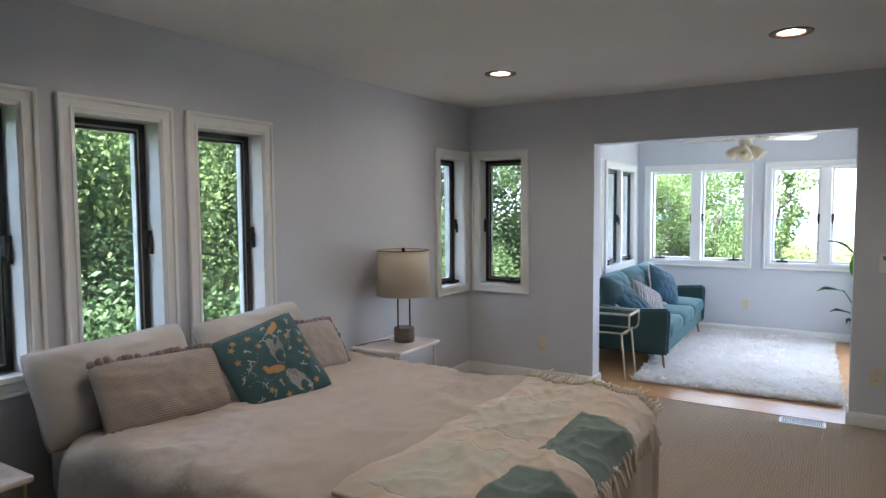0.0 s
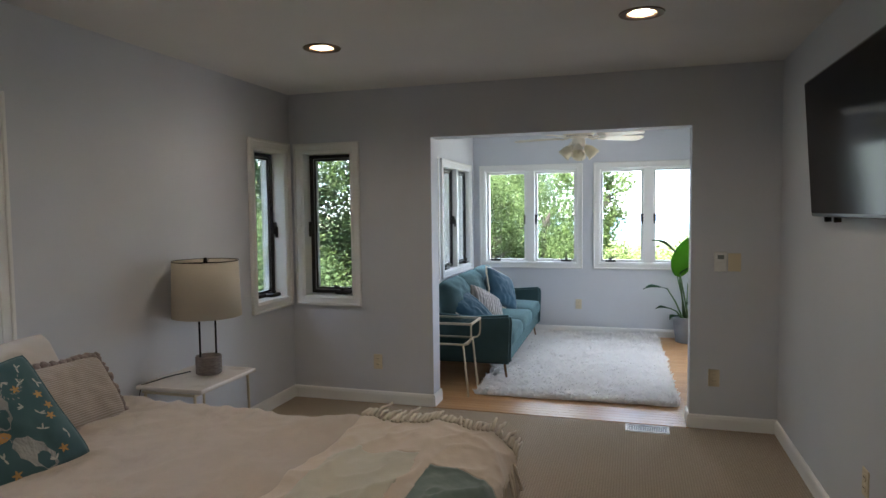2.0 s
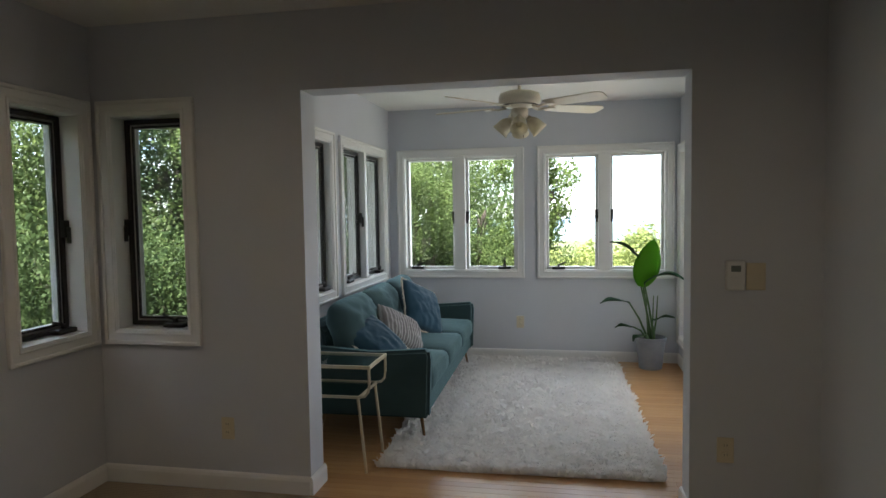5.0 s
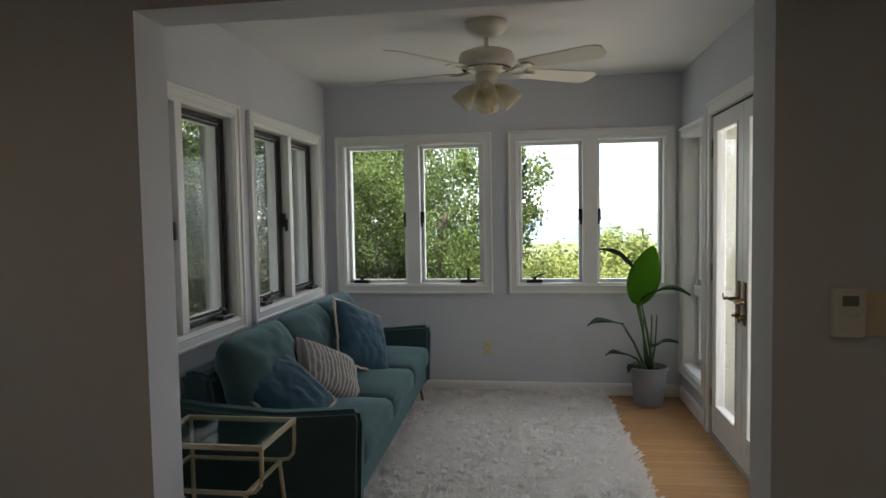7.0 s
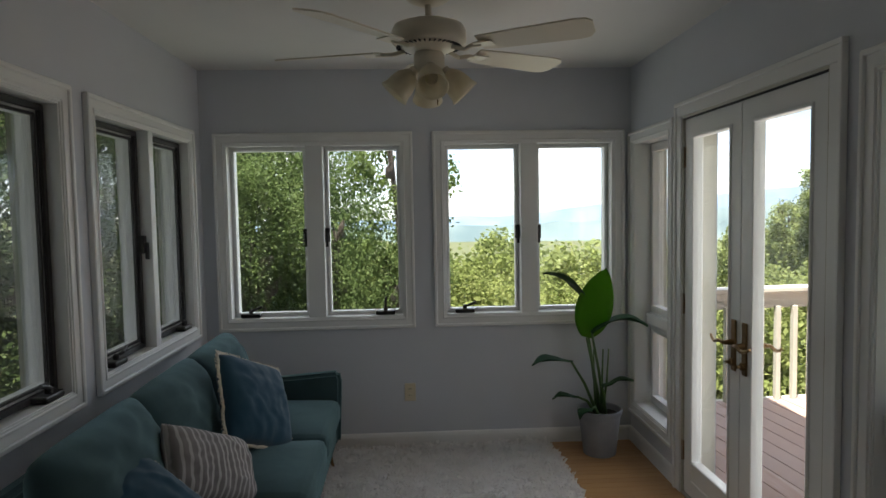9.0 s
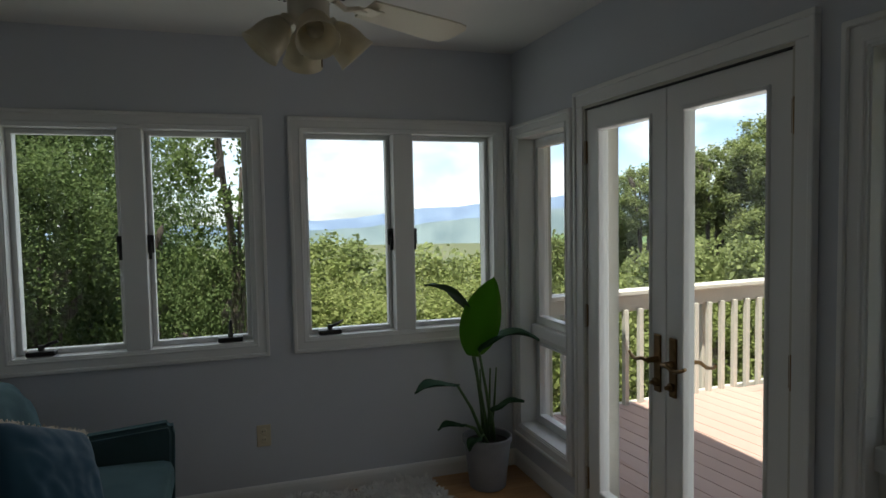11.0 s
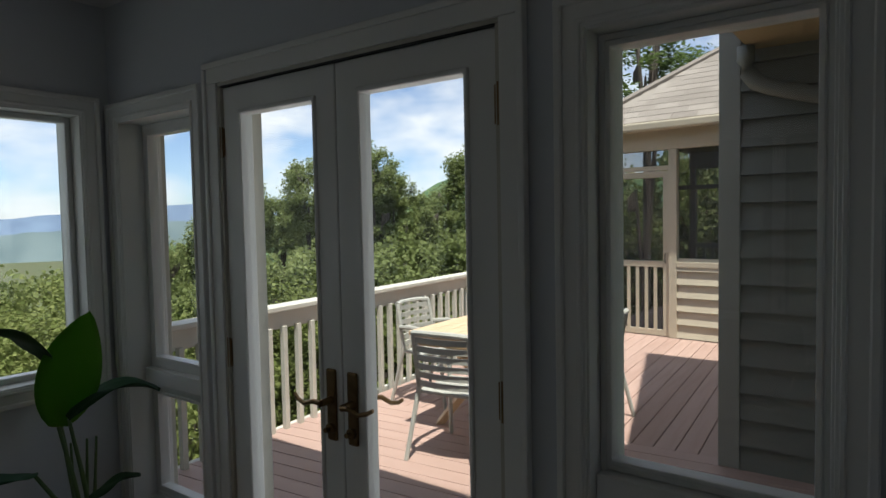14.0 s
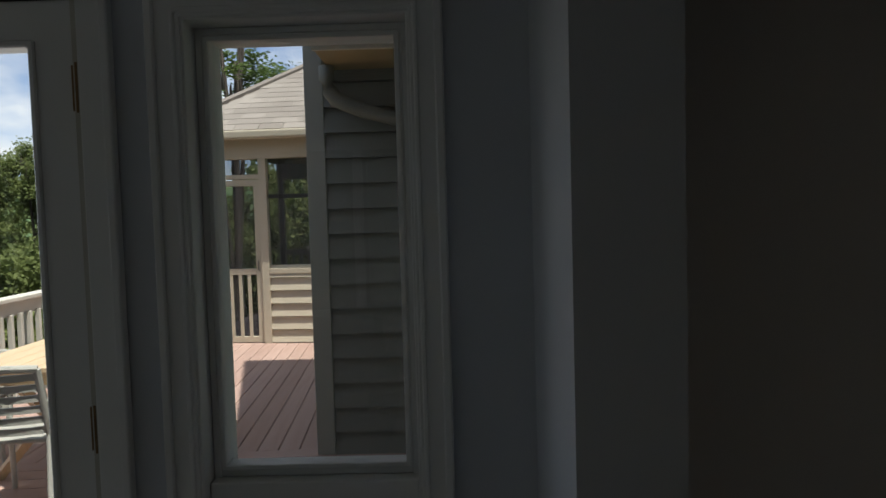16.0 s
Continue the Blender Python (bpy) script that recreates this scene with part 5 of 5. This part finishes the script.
patio_chair(pose(2.89, 7.806, DZ, 0, 0, -84.5))
patio_chair(pose(3.92, 7.445, DZ, 0, 0, 3))
patio_chair(pose(3.75, 8.65, DZ, 0, 0, 178))

pt = thing("patio_table", pose(3.88, 7.985, DZ, 0, 0, 3), "pale wooden patio table with trestle legs", "table")
for i in range(7):
    part("plank", boxed(-0.86, 0.86, -0.43 + 0.123 * i, -0.43 + 0.123 * i + 0.118, 0.705, 0.735, bevel=0.004), m_tabletop, pt)
part("apron", ringed(-0.8, 0.8, -0.4, 0.4, 0.022, -0.704, -0.62), m_tabletop, pt).matrix_basis = pose(0, 0, 0, -90)
for s in (-1, 1):
    for k in (-1, 1):
        part("leg", tubed([(s * 0.62, k * 0.33, 0.0), (s * 0.62, -k * 0.25, 0.68)], 0.035, 4), m_tabletop, pt)
part("stretcher", boxed(-0.62, 0.62, -0.03, 0.03, 0.30, 0.36, bevel=0.004), m_tabletop, pt)

# the neighbouring wing with lap siding
wing = thing("house_wing", pose(0, 0, 0), "house wing with grey-beige lap siding, corner board and gutter", "house", "", "structure")
WX, WYN = 3.565, 6.365
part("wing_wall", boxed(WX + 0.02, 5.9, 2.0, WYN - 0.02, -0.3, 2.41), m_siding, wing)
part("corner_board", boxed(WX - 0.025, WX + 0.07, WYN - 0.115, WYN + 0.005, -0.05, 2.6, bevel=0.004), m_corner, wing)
z = -0.078
while z < 2.5:
    bm = bmesh.new()
    prof = [(0.0, 0.014), (-0.046, 0.014), (-0.012, 0.172), (0.0, 0.172)]
    a = [bm.verts.new((WX + 0.02 + x, 4.2, z + q)) for x, q in prof]
    b = [bm.verts.new((WX + 0.02 + x, WYN - 0.116, z + q)) for x, q in prof]
    for i in range(4):
        bm.faces.new((a[(i + 1) % 4], a[i], b[i], b[(i + 1) % 4]))
    bm.faces.new(b[::-1])
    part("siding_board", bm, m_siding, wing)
    z += 0.162
part("soffit", boxed(WX - 0.55, 6.1, 2.0, 6.20, 2.44, 2.47), m_soffit, wing, "ochre painted soffit boards")
part("fascia", boxed(WX - 0.575, WX - 0.55, 2.0, 6.20, 2.42, 2.66, bevel=0.003), m_rail, wing)
# roof out of view; its gable is raised to throw shade on the deck
bm = bmesh.new()
gable = [(WX - 0.58, 2.661), (5.85, 2.661), (5.85, 2.78), (5.2, 6.2), (WX - 0.58, 2.78)]
ga, gb = [bm.verts.new((x, 2.0, z)) for x, z in gable], [bm.verts.new((x, 6.24, z)) for x, z in gable]
bm.faces.new(ga)
bm.faces.new(gb[::-1])
for i in range(5):
    bm.faces.new((ga[(i + 1) % 5], ga[i], gb[i], gb[(i + 1) % 5]))
part("wing_roof", bm, m_shingle, wing)
bm = bmesh.new()
tube(bm, [(3.45, 6.205, 2.44), (3.45, 6.204, 2.36), (3.45, 6.19, 2.29), (3.45, 6.15, 2.235), (3.45, 6.08, 2.195), (3.455, 5.95, 2.155), (3.47, 5.78, 2.11), (3.48, 5.5, 2.04)], 0.048, 12)
for v in bm.verts:
    v.co.z += 0.003 * math.sin(v.co.y * 260)
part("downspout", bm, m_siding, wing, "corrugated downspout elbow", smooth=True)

# the screened porch
PXX = 7.45
por = thing("screened_porch", pose(PXX, 7.4, 0, 0, 0, -4), "beige screened porch with a hip shingle roof", "porch", "", "structure")
part("porch_floor", boxed(-0.05, 4.0, -4.2, 1.6, -0.2, DZ - 0.002), m_deck, por)
part("beam", boxed(-0.06, 0.08, -4.2, 1.6, 2.28, 2.56, bevel=0.006), m_porch, por)
part("back_beam", boxed(3.9, 4.0, -4.2, 1.6, 2.28, 2.56), m_porch_shade, por)
part("porch_ceiling", boxed(-0.06, 4.0, -4.2, 1.6, 2.561, 2.585), m_porch_shade, por, "board ceiling of the porch, its shade painted dark")
for y in (-0.9, 0.41, 1.54):
    part("post", boxed(-0.05, 0.06, y - 0.05, y + 0.05, DZ, 2.28, bevel=0.004), m_porch, por)
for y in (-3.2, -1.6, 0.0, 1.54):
    part("back_post", boxed(3.9, 4.0, y - 0.05, y + 0.05, DZ, 2.28), m_porch_shade, por)
part("back_rail", boxed(3.9, 4.0, -4.2, 1.6, 0.86, 0.95), m_porch_shade, por)
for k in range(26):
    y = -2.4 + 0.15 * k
    part("back_baluster", boxed(3.94, 3.98, y - 0.02, y + 0.02, DZ, 0.86), m_porch_shade, por)
part("stair_rail", tubed([(2.2, -0.9, 1.3), (2.2, -0.1, 1.24), (2.2, 0.55, 1.04)], 0.035, 6), m_rail, por, "pale sloping handrail inside the porch")
part("head_rail", boxed(-0.035, 0.04, 0.46, 1.49, 2.03, 2.085, bevel=0.003), m_porch, por)
dr = part("screen_door", ringed(0.465, 1.485, DZ + 0.01, 2.02, 0.075, -0.02, 0.02, bevel=0.003), m_porch, por, "beige screen door with balusters")
dr.matrix_basis = Matrix(((0, 1, 0, 0), (1, 0, 0, 0), (0, 0, 1, 0), (0, 0, 0, 1)))
part("mid_rail", boxed(-0.025, 0.025, 0.54, 1.41, 0.825, 0.9, bevel=0.003), m_porch, por)
part("pull_handle", tubed([(-0.03, 0.50, 1.0), (-0.06, 0.50, 0.98), (-0.06, 0.50, 0.90), (-0.03, 0.50, 0.88)], 0.008, 6), m_dark, por, "dark door pull")
for k in range(7):
    y = 0.64 + 0.118 * k
    part("baluster", boxed(-0.022, 0.0, y - 0.02, y + 0.02, DZ + 0.08, 0.825, bevel=0.002), m_porch, por)
for a, b, z0, z1 in ((0.53, 1.42, 0.03, 1.95), (0.46, 1.49, 2.085, 2.28), (-0.85, 0.36, 0.9, 2.28)):
    part("screen", boxed(0.021, 0.023, a, b, z0, z1), m_mesh, por, "fine dark insect screen")
part("screen_stile", boxed(0.0, 0.03, -0.24, -0.20, 0.9, 2.28), m_dark, por)
part("screen_rail", boxed(0.0, 0.03, -0.85, 0.36, 1.78, 1.83), m_dark, por)
part("rail", boxed(-0.055, 0.06, -0.85, 0.36, 0.835, 0.9, bevel=0.003), m_porch, por)
z = DZ
while z < 0.80:
    bm = bmesh.new()
    prof = [(0.03, 0.012), (-0.05, 0.012), (-0.012, 0.165), (0.03, 0.165)]
    u = [bm.verts.new((x, -0.85, z + q)) for x, q in prof]
    w = [bm.verts.new((x, 0.36, z + q)) for x, q in prof]
    for i in range(4):
        bm.faces.new((u[(i + 1) % 4], u[i], w[i], w[(i + 1) % 4]))
    part("siding_board", bm, m_porch, por)
    z += 0.165
part("gutter", boxed(-0.33, -0.20, -4.4, 1.66, 2.50, 2.60, bevel=0.02), m_porch, por)
part("porch_soffit", boxed(-0.22, -0.061, -4.4, 1.66, 2.562, 2.58), m_soffit, por)
# hip roof: courses of shingles up the slope that faces the house
EX, EZ, AX, AZ, y0r, y1r = -0.26, 2.60, 2.1, 4.32, -4.4, 1.66
run = AX - EX
bm = bmesh.new()
e = [bm.verts.new(p) for p in ((EX, y0r, EZ), (EX, y1r, EZ), (AX + run, y1r, EZ), (AX + run, y0r, EZ))]
t1, t2 = bm.verts.new((AX, y0r + run, AZ)), bm.verts.new((AX, y1r - run, AZ))
for f in ((e[0], t1, t2, e[1]), (e[1], t2, e[2]), (e[2], t2, t1, e[3]), (e[3], t1, e[0]), tuple(e)):
    bm.faces.new(f)
bmesh.ops.recalc_face_normals(bm, faces=bm.faces[:])
part("roof_deck", bm, m_shingle, por)
me_sh = bpy.data.meshes.new("shingle")
bm = boxed(0.0, 0.30, -0.148, 0.148, 0.0, 0.009)
bm.to_mesh(me_sh)
bm.free()
me_sh.materials.append(m_shingle.m)
slope, sl_len = math.atan2(AZ - EZ, run), math.hypot(AZ - EZ, run)
rs = random.Random(8)
for c in range(int(sl_len / 0.145)):
    d = c * 0.145
    f = (d + 0.12) / sl_len
    y, yb = -1.6 + 0.15 * (c % 2), y1r - run * f
    while y < yb - 0.1 and f < 0.98:
        shared("shingle", me_sh, por, pose(EX + d * math.cos(slope), y, EZ + 0.008 + d * math.sin(slope), 0, -math.degrees(slope) + 1.6, 0))
        y += 0.30 + rs.uniform(0, 0.004)
hip_dir = Vector((run, -run, AZ - EZ))
part("hip_cap", tubed([Vector((EX, y1r, EZ + 0.015)), Vector((EX, y1r, EZ + 0.015)) + hip_dir], 0.05, 6), m_shingle, por, "shingled hip cap")

# ---- outdoors: ground, trees, distance ----
def land(x, y):
    r = math.hypot(x - 0, y - 4)
    z = -2.7 - 0.16 * max(0, r - 6) - 0.0
    if y < 3 or x < -4:
        z = -2.7 - 0.05 * max(0, r - 6) + (0.10 * max(0, -4 - x) if x < -4 else 0)
    return max(z, -120) + 0.5 * noise.noise(Vector((x * 0.08, y * 0.08, 0)))


bm = bmesh.new()
radii = [0.0, 4, 7, 10, 14, 19, 26, 36, 50, 75, 110, 170, 260, 420, 700, 1200, 2200, 4200]
loops = []
for r in radii:
    loops.append([bm.verts.new((r * math.cos(a), 4 + r * math.sin(a), land(r * math.cos(a), 4 + r * math.sin(a)))) for a in (2 * math.pi * i / 72 for i in range(72))])
for a, b in zip(loops, loops[1:]):
    for i in range(72):
        bm.faces.new((a[i], b[i], b[(i + 1) % 72], a[(i + 1) % 72]))
bmesh.ops.remove_doubles(bm, verts=bm.verts[:], dist=0.001)
tagged(part("ground", bm, m_ground, smooth=True), "wooded hillside falling away from the house", "ground", "", "structure")


def rise(az, start, width):
    t = min(1, max(0, (az - start) / width))
    return t * t * (3 - 2 * t)


def ridge(name, dist, base, low, high, start, width, rough, a0, a1, mat, seed, label):
    """A mountain chain that climbs from one elevation (degrees) to another along the horizon."""
    bm = bmesh.new()
    n = 220
    lo, hi = [], []
    for i in range(n + 1):
        az = a0 + (a1 - a0) * i / n
        a = math.radians(az)
        el = low + (high - low) * rise(az, start, width) + rough * (noise.noise(Vector((az * 0.16, seed, 0))) + 0.45 * noise.noise(Vector((az * 0.5, seed, 4))) + 0.15 * noise.noise(Vector((az * 1.9, seed, 7))))
        x, y = math.sin(a), math.cos(a)
        lo.append(bm.verts.new((x * dist * 0.86, 4 + y * dist * 0.86, base)))
        hi.append(bm.verts.new((x * dist, 4 + y * dist, 1.5 + dist * math.tan(math.radians(el)))))
    for i in range(n):
        bm.faces.new((lo[i], lo[i + 1], hi[i + 1], hi[i]))
    tagged(part(name, bm, mat, smooth=True), label, "mountains", "", "structure")


ridge("backdrop_far", 4000, -240, -0.75, 1.8, -2, 44, 0.35, -60, 110, m_far[0], 1.0, "mountain ridge on the horizon with blue haze painted in")
ridge("backdrop_mid", 2600, -260, -1.5, 0.2, 0, 40, 0.45, -60, 110, m_far[1], 5.0, "forested ridge with blue-green haze painted in")
ridge("backdrop_near", 700, -120, -2.0, 3.4, 44, 11, 0.3, 28, 110, m_hill, 9.0, "green wooded hill")


def leaf_cloud(name, n, leaf, spread, seed, mat):
    """Thousands of small two-sided leaves set in clumps through an uneven crown of unit size."""
    g = np.random.default_rng(seed)
    clumps = []
    while len(clumps) < spread:
        p = g.uniform(-1, 1, 3)
        r = np.linalg.norm(p)
        if 0.35 < r < 1.0 + 0.12 * math.sin(5 * p[0] + seed):
            clumps.append(p)
    clumps = np.array(clumps)
    which = g.integers(0, len(clumps), n)
    c = clumps[which] + g.normal(0, 0.105, (n, 3))
    c[:, 2] -= 0.04 * g.random(n)
    a = g.normal(0, 1, (n, 3))
    a[:, 2] *= 0.55
    a /= np.linalg.norm(a, axis=1)[:, None]
    nrm = g.normal(0, 1, (n, 3)) + np.array([0, 0, 1.1])
    b = np.cross(a, nrm)
    b /= np.linalg.norm(b, axis=1)[:, None] + 1e-6
    l = leaf * g.uniform(0.6, 1.3, n)[:, None]
    P = np.stack([c - a * l, c + b * l * 0.62, c + a * l, c - b * l * 0.62], 1)
    me = bpy.data.meshes.new(name)
    me.from_pydata(P.reshape(-1, 3).tolist(), [], np.arange(4 * n).reshape(-1, 4).tolist())
    me.materials.append(mat.m)
    return me


def tree_wood(seed, height, crown_r):
    bm = bmesh.new()
    g = random.Random(seed)
    lean = (g.uniform(-.3, .3), g.uniform(-.3, .3))
    trunk = [(lean[0] * t * t, lean[1] * t * t, height * t) for t in (0, .2, .4, .6, .8, 1)]
    tube(bm, trunk, 0.16, 10, 0.25)
    for k in range(9):
        t = 0.4 + 0.06 * k
        a = g.uniform(0, 6.28)
        s = Vector((lean[0] * t * t, lean[1] * t * t, height * t))
        e = s + Vector((math.cos(a), math.sin(a), 0.55)) * crown_r * g.uniform(0.5, 0.85)
        tube(bm, [s, s.lerp(e, 0.5) + Vector((0, 0, 0.15)), e], 0.05, 6, 0.3)
    return bm


crowns = [leaf_cloud("crown", 30000, 0.017, 150, 11, m_leaf_a), leaf_cloud("crown", 30000, 0.017, 160, 12, m_leaf_b), leaf_cloud("crown", 14000, 0.026, 110, 13, m_leaf_c)]
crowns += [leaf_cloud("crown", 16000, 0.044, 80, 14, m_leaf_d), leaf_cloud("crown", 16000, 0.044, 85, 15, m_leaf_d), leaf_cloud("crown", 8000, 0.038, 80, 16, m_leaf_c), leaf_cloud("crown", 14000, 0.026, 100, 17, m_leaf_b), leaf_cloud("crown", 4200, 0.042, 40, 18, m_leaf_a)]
woods = []
for i in range(2):
    b = tree_wood(i + 3, 1.0, 0.9)
    woods.append(b)
wood_me = []
for i, b in enumerate(woods):
    me = bpy.data.meshes.new("trunk")
    b.to_mesh(me)
    b.free()
    me.materials.append(m_bark.m)
    wood_me.append(me)


def tree(x, y, top, r, rz, kind, seed, label, name="tree", group="trees", tall=0.55, low=None):
    """A tree whose crown's top is at the height top, with horizontal radius r."""
    base = land(x, y) - 0.2
    t = thing(name, pose(x, y, base), label, "tree" if name == "tree" else "bush", group)
    total = top - base
    ch = rz
    tr = new("trunk", wood_me[seed % 2])
    tr.parent = t
    k = max(0.35, total * 0.055)
    tr.matrix_basis = Matrix.Diagonal((k * 1.6, k * 1.6, total - ch * 0.8, 1))
    # tall crowns are stacked from rounded masses, widest below the top
    n = max(1, round(1.25 * (ch / r - 0.6)))
    for i in range(n):
        w = r * (1.0 + 0.16 * i)
        h = ch if n == 1 else w
        cr = new("crown", crowns[kind])
        cr.parent = t
        off = 0 if i == 0 else 0.45 * r
        cr.matrix_basis = pose(off * math.cos(seed + 2.4 * i), off * math.sin(seed + 2.4 * i), total - h - (0 if n == 1 else 2 * (ch - r) * i / (n - 1)), 0, 0, seed * 47 + i * 80) @ Matrix.Diagonal((w, w, h, 1))
    return t


g = random.Random(21)
# woods beside the bedroom, west
for i in range(22):
    x, y = g.uniform(-12.5, -7.2), -3 + 13.5 * (i + g.random()) / 22
    tree(x, y, g.uniform(2.8, 6.0), g.uniform(1.6, 2.3), g.uniform(2.2, 3.0), g.choice((0, 1, 1)), i, "broadleaf tree of the wood beside the house")
for i in range(16):
    x, y = g.uniform(-5.6, -4.4), -2 + 12 * (i + g.random()) / 16
    tree(x, y, g.uniform(0.3, 1.5), g.uniform(0.9, 1.4), g.uniform(1.0, 1.8), 6, i, "leafy understorey shrub beside the house", "shrub", "shrubs")
for i in range(9):
    tree(-18 + g.uniform(-4, 3), -6 + 20 * (i + g.random()) / 9, g.uniform(6, 9), 3.4, 5.5, 6, i, "tall tree deep in the wood", "tree", "far trees")
# trees north-west, in front of the sunroom's north window
for x, y, top, r, rz, k in ((-3.6, 13.2, 4.6, 1.9, 3.2, 0), (-2.35, 13.6, 3.5, 1.2, 2.6, 0), (-0.66, 12.4, 2.6, 0.70, 0.95, 7), (-1.55, 12.6, 1.95, 1.0, 1.7, 0), (-0.95, 13.3, 1.35, 0.9, 1.6, 0), (-2.6, 12.2, 2.6, 1.0, 1.9, 0), (-3.2, 17.0, 5.2, 1.9, 3.4, 1), (-5.5, 14.5, 6.5, 2.4, 4.2, 1), (-4.6, 11.2, 4.5, 1.6, 3.0, 0), (-6.5, 11.8, 7.0, 2.2, 4.0, 1)):
    tree(x, y, top, r, rz, k, int(x * 3 + 40), "sunlit broadleaf tree north of the sunroom", "tree", "north trees")
# bushes over the valley
for i in range(26):
    a = math.radians(-6 + 62 * (i + g.random()) / 26)
    d = g.uniform(11, 17)
    x, y = math.sin(a) * d - 0.4, 5 + math.cos(a) * d
    tree(x, y, g.uniform(-0.55, 0.35) - 0.01 * d, g.uniform(1.3, 2.0), g.uniform(1.4, 2.0), g.choice((2, 2, 5)), i, "bushy young tree below the deck", "shrub", "valley bushes")
for i in range(14):
    a = math.radians(-8 + 62 * (i + g.random()) / 14)
    d = g.uniform(20, 34)
    x, y = math.sin(a) * d - 0.4, 5 + math.cos(a) * d
    tree(x, y, 0.5 - 0.03 * d + g.uniform(-0.5, 0.6), g.uniform(2.2, 3.2), g.uniform(2.2, 3.0), g.choice((3, 5)), i, "bushy tree on the slope below", "shrub", "slope bushes")
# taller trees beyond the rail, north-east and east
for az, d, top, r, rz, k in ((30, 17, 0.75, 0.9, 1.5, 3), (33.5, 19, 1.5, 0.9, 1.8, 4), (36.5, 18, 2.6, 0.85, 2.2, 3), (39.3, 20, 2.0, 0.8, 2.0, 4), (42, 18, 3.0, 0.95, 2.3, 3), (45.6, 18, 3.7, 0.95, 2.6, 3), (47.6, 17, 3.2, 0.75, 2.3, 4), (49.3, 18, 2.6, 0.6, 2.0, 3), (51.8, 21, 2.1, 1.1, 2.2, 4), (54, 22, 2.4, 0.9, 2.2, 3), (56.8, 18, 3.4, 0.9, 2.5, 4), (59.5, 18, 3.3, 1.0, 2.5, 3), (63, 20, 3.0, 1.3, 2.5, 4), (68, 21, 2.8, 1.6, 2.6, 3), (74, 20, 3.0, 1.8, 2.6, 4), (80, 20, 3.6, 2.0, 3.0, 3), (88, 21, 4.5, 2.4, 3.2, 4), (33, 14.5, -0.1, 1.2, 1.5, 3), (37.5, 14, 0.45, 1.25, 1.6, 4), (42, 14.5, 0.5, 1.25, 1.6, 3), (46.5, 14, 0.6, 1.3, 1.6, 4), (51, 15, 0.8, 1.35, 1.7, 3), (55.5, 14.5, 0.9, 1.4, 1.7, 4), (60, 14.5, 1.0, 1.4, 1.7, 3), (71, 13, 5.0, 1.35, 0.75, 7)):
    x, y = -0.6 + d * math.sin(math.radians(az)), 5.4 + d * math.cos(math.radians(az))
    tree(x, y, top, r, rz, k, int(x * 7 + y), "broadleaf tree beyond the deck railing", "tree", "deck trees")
for i in range(14):
    a = math.radians(40 + 55 * (i + g.random()) / 14)
    d = g.uniform(30, 48)
    tree(math.sin(a) * d, 6 + math.cos(a) * d, g.uniform(0.0, 3.2), 3.6, 4.0, g.choice((3, 4)), i, "tree on the far slope", "tree", "slope trees")

# ---- floor pieces ----
planks = random.Random(5)
me_p = {}
y = WY - 0.012
while y < FY + 0.01:
    x = SL - 0.02
    while x < SR + 0.03:
        l = planks.choice((0.62, 0.85, 1.1, 1.4))
        end = min(x + l, SR + 0.04)
        key = round(end - x, 2)
        if key > 0.05:
            if key not in me_p:
                b = boxed(0.0005, key - 0.0005, 0.0006, 0.0564, -0.014, 0.0, bevel=0.0012)
                me_p[key] = bpy.data.meshes.new("plank")
                b.to_mesh(me_p[key])
                b.free()
                me_p[key].materials.append(m_oak.m)
            shared("plank", me_p[key], sub, pose(x, y, 0))
        x = x + key if key > 0.05 else SR + 1
    y += 0.057
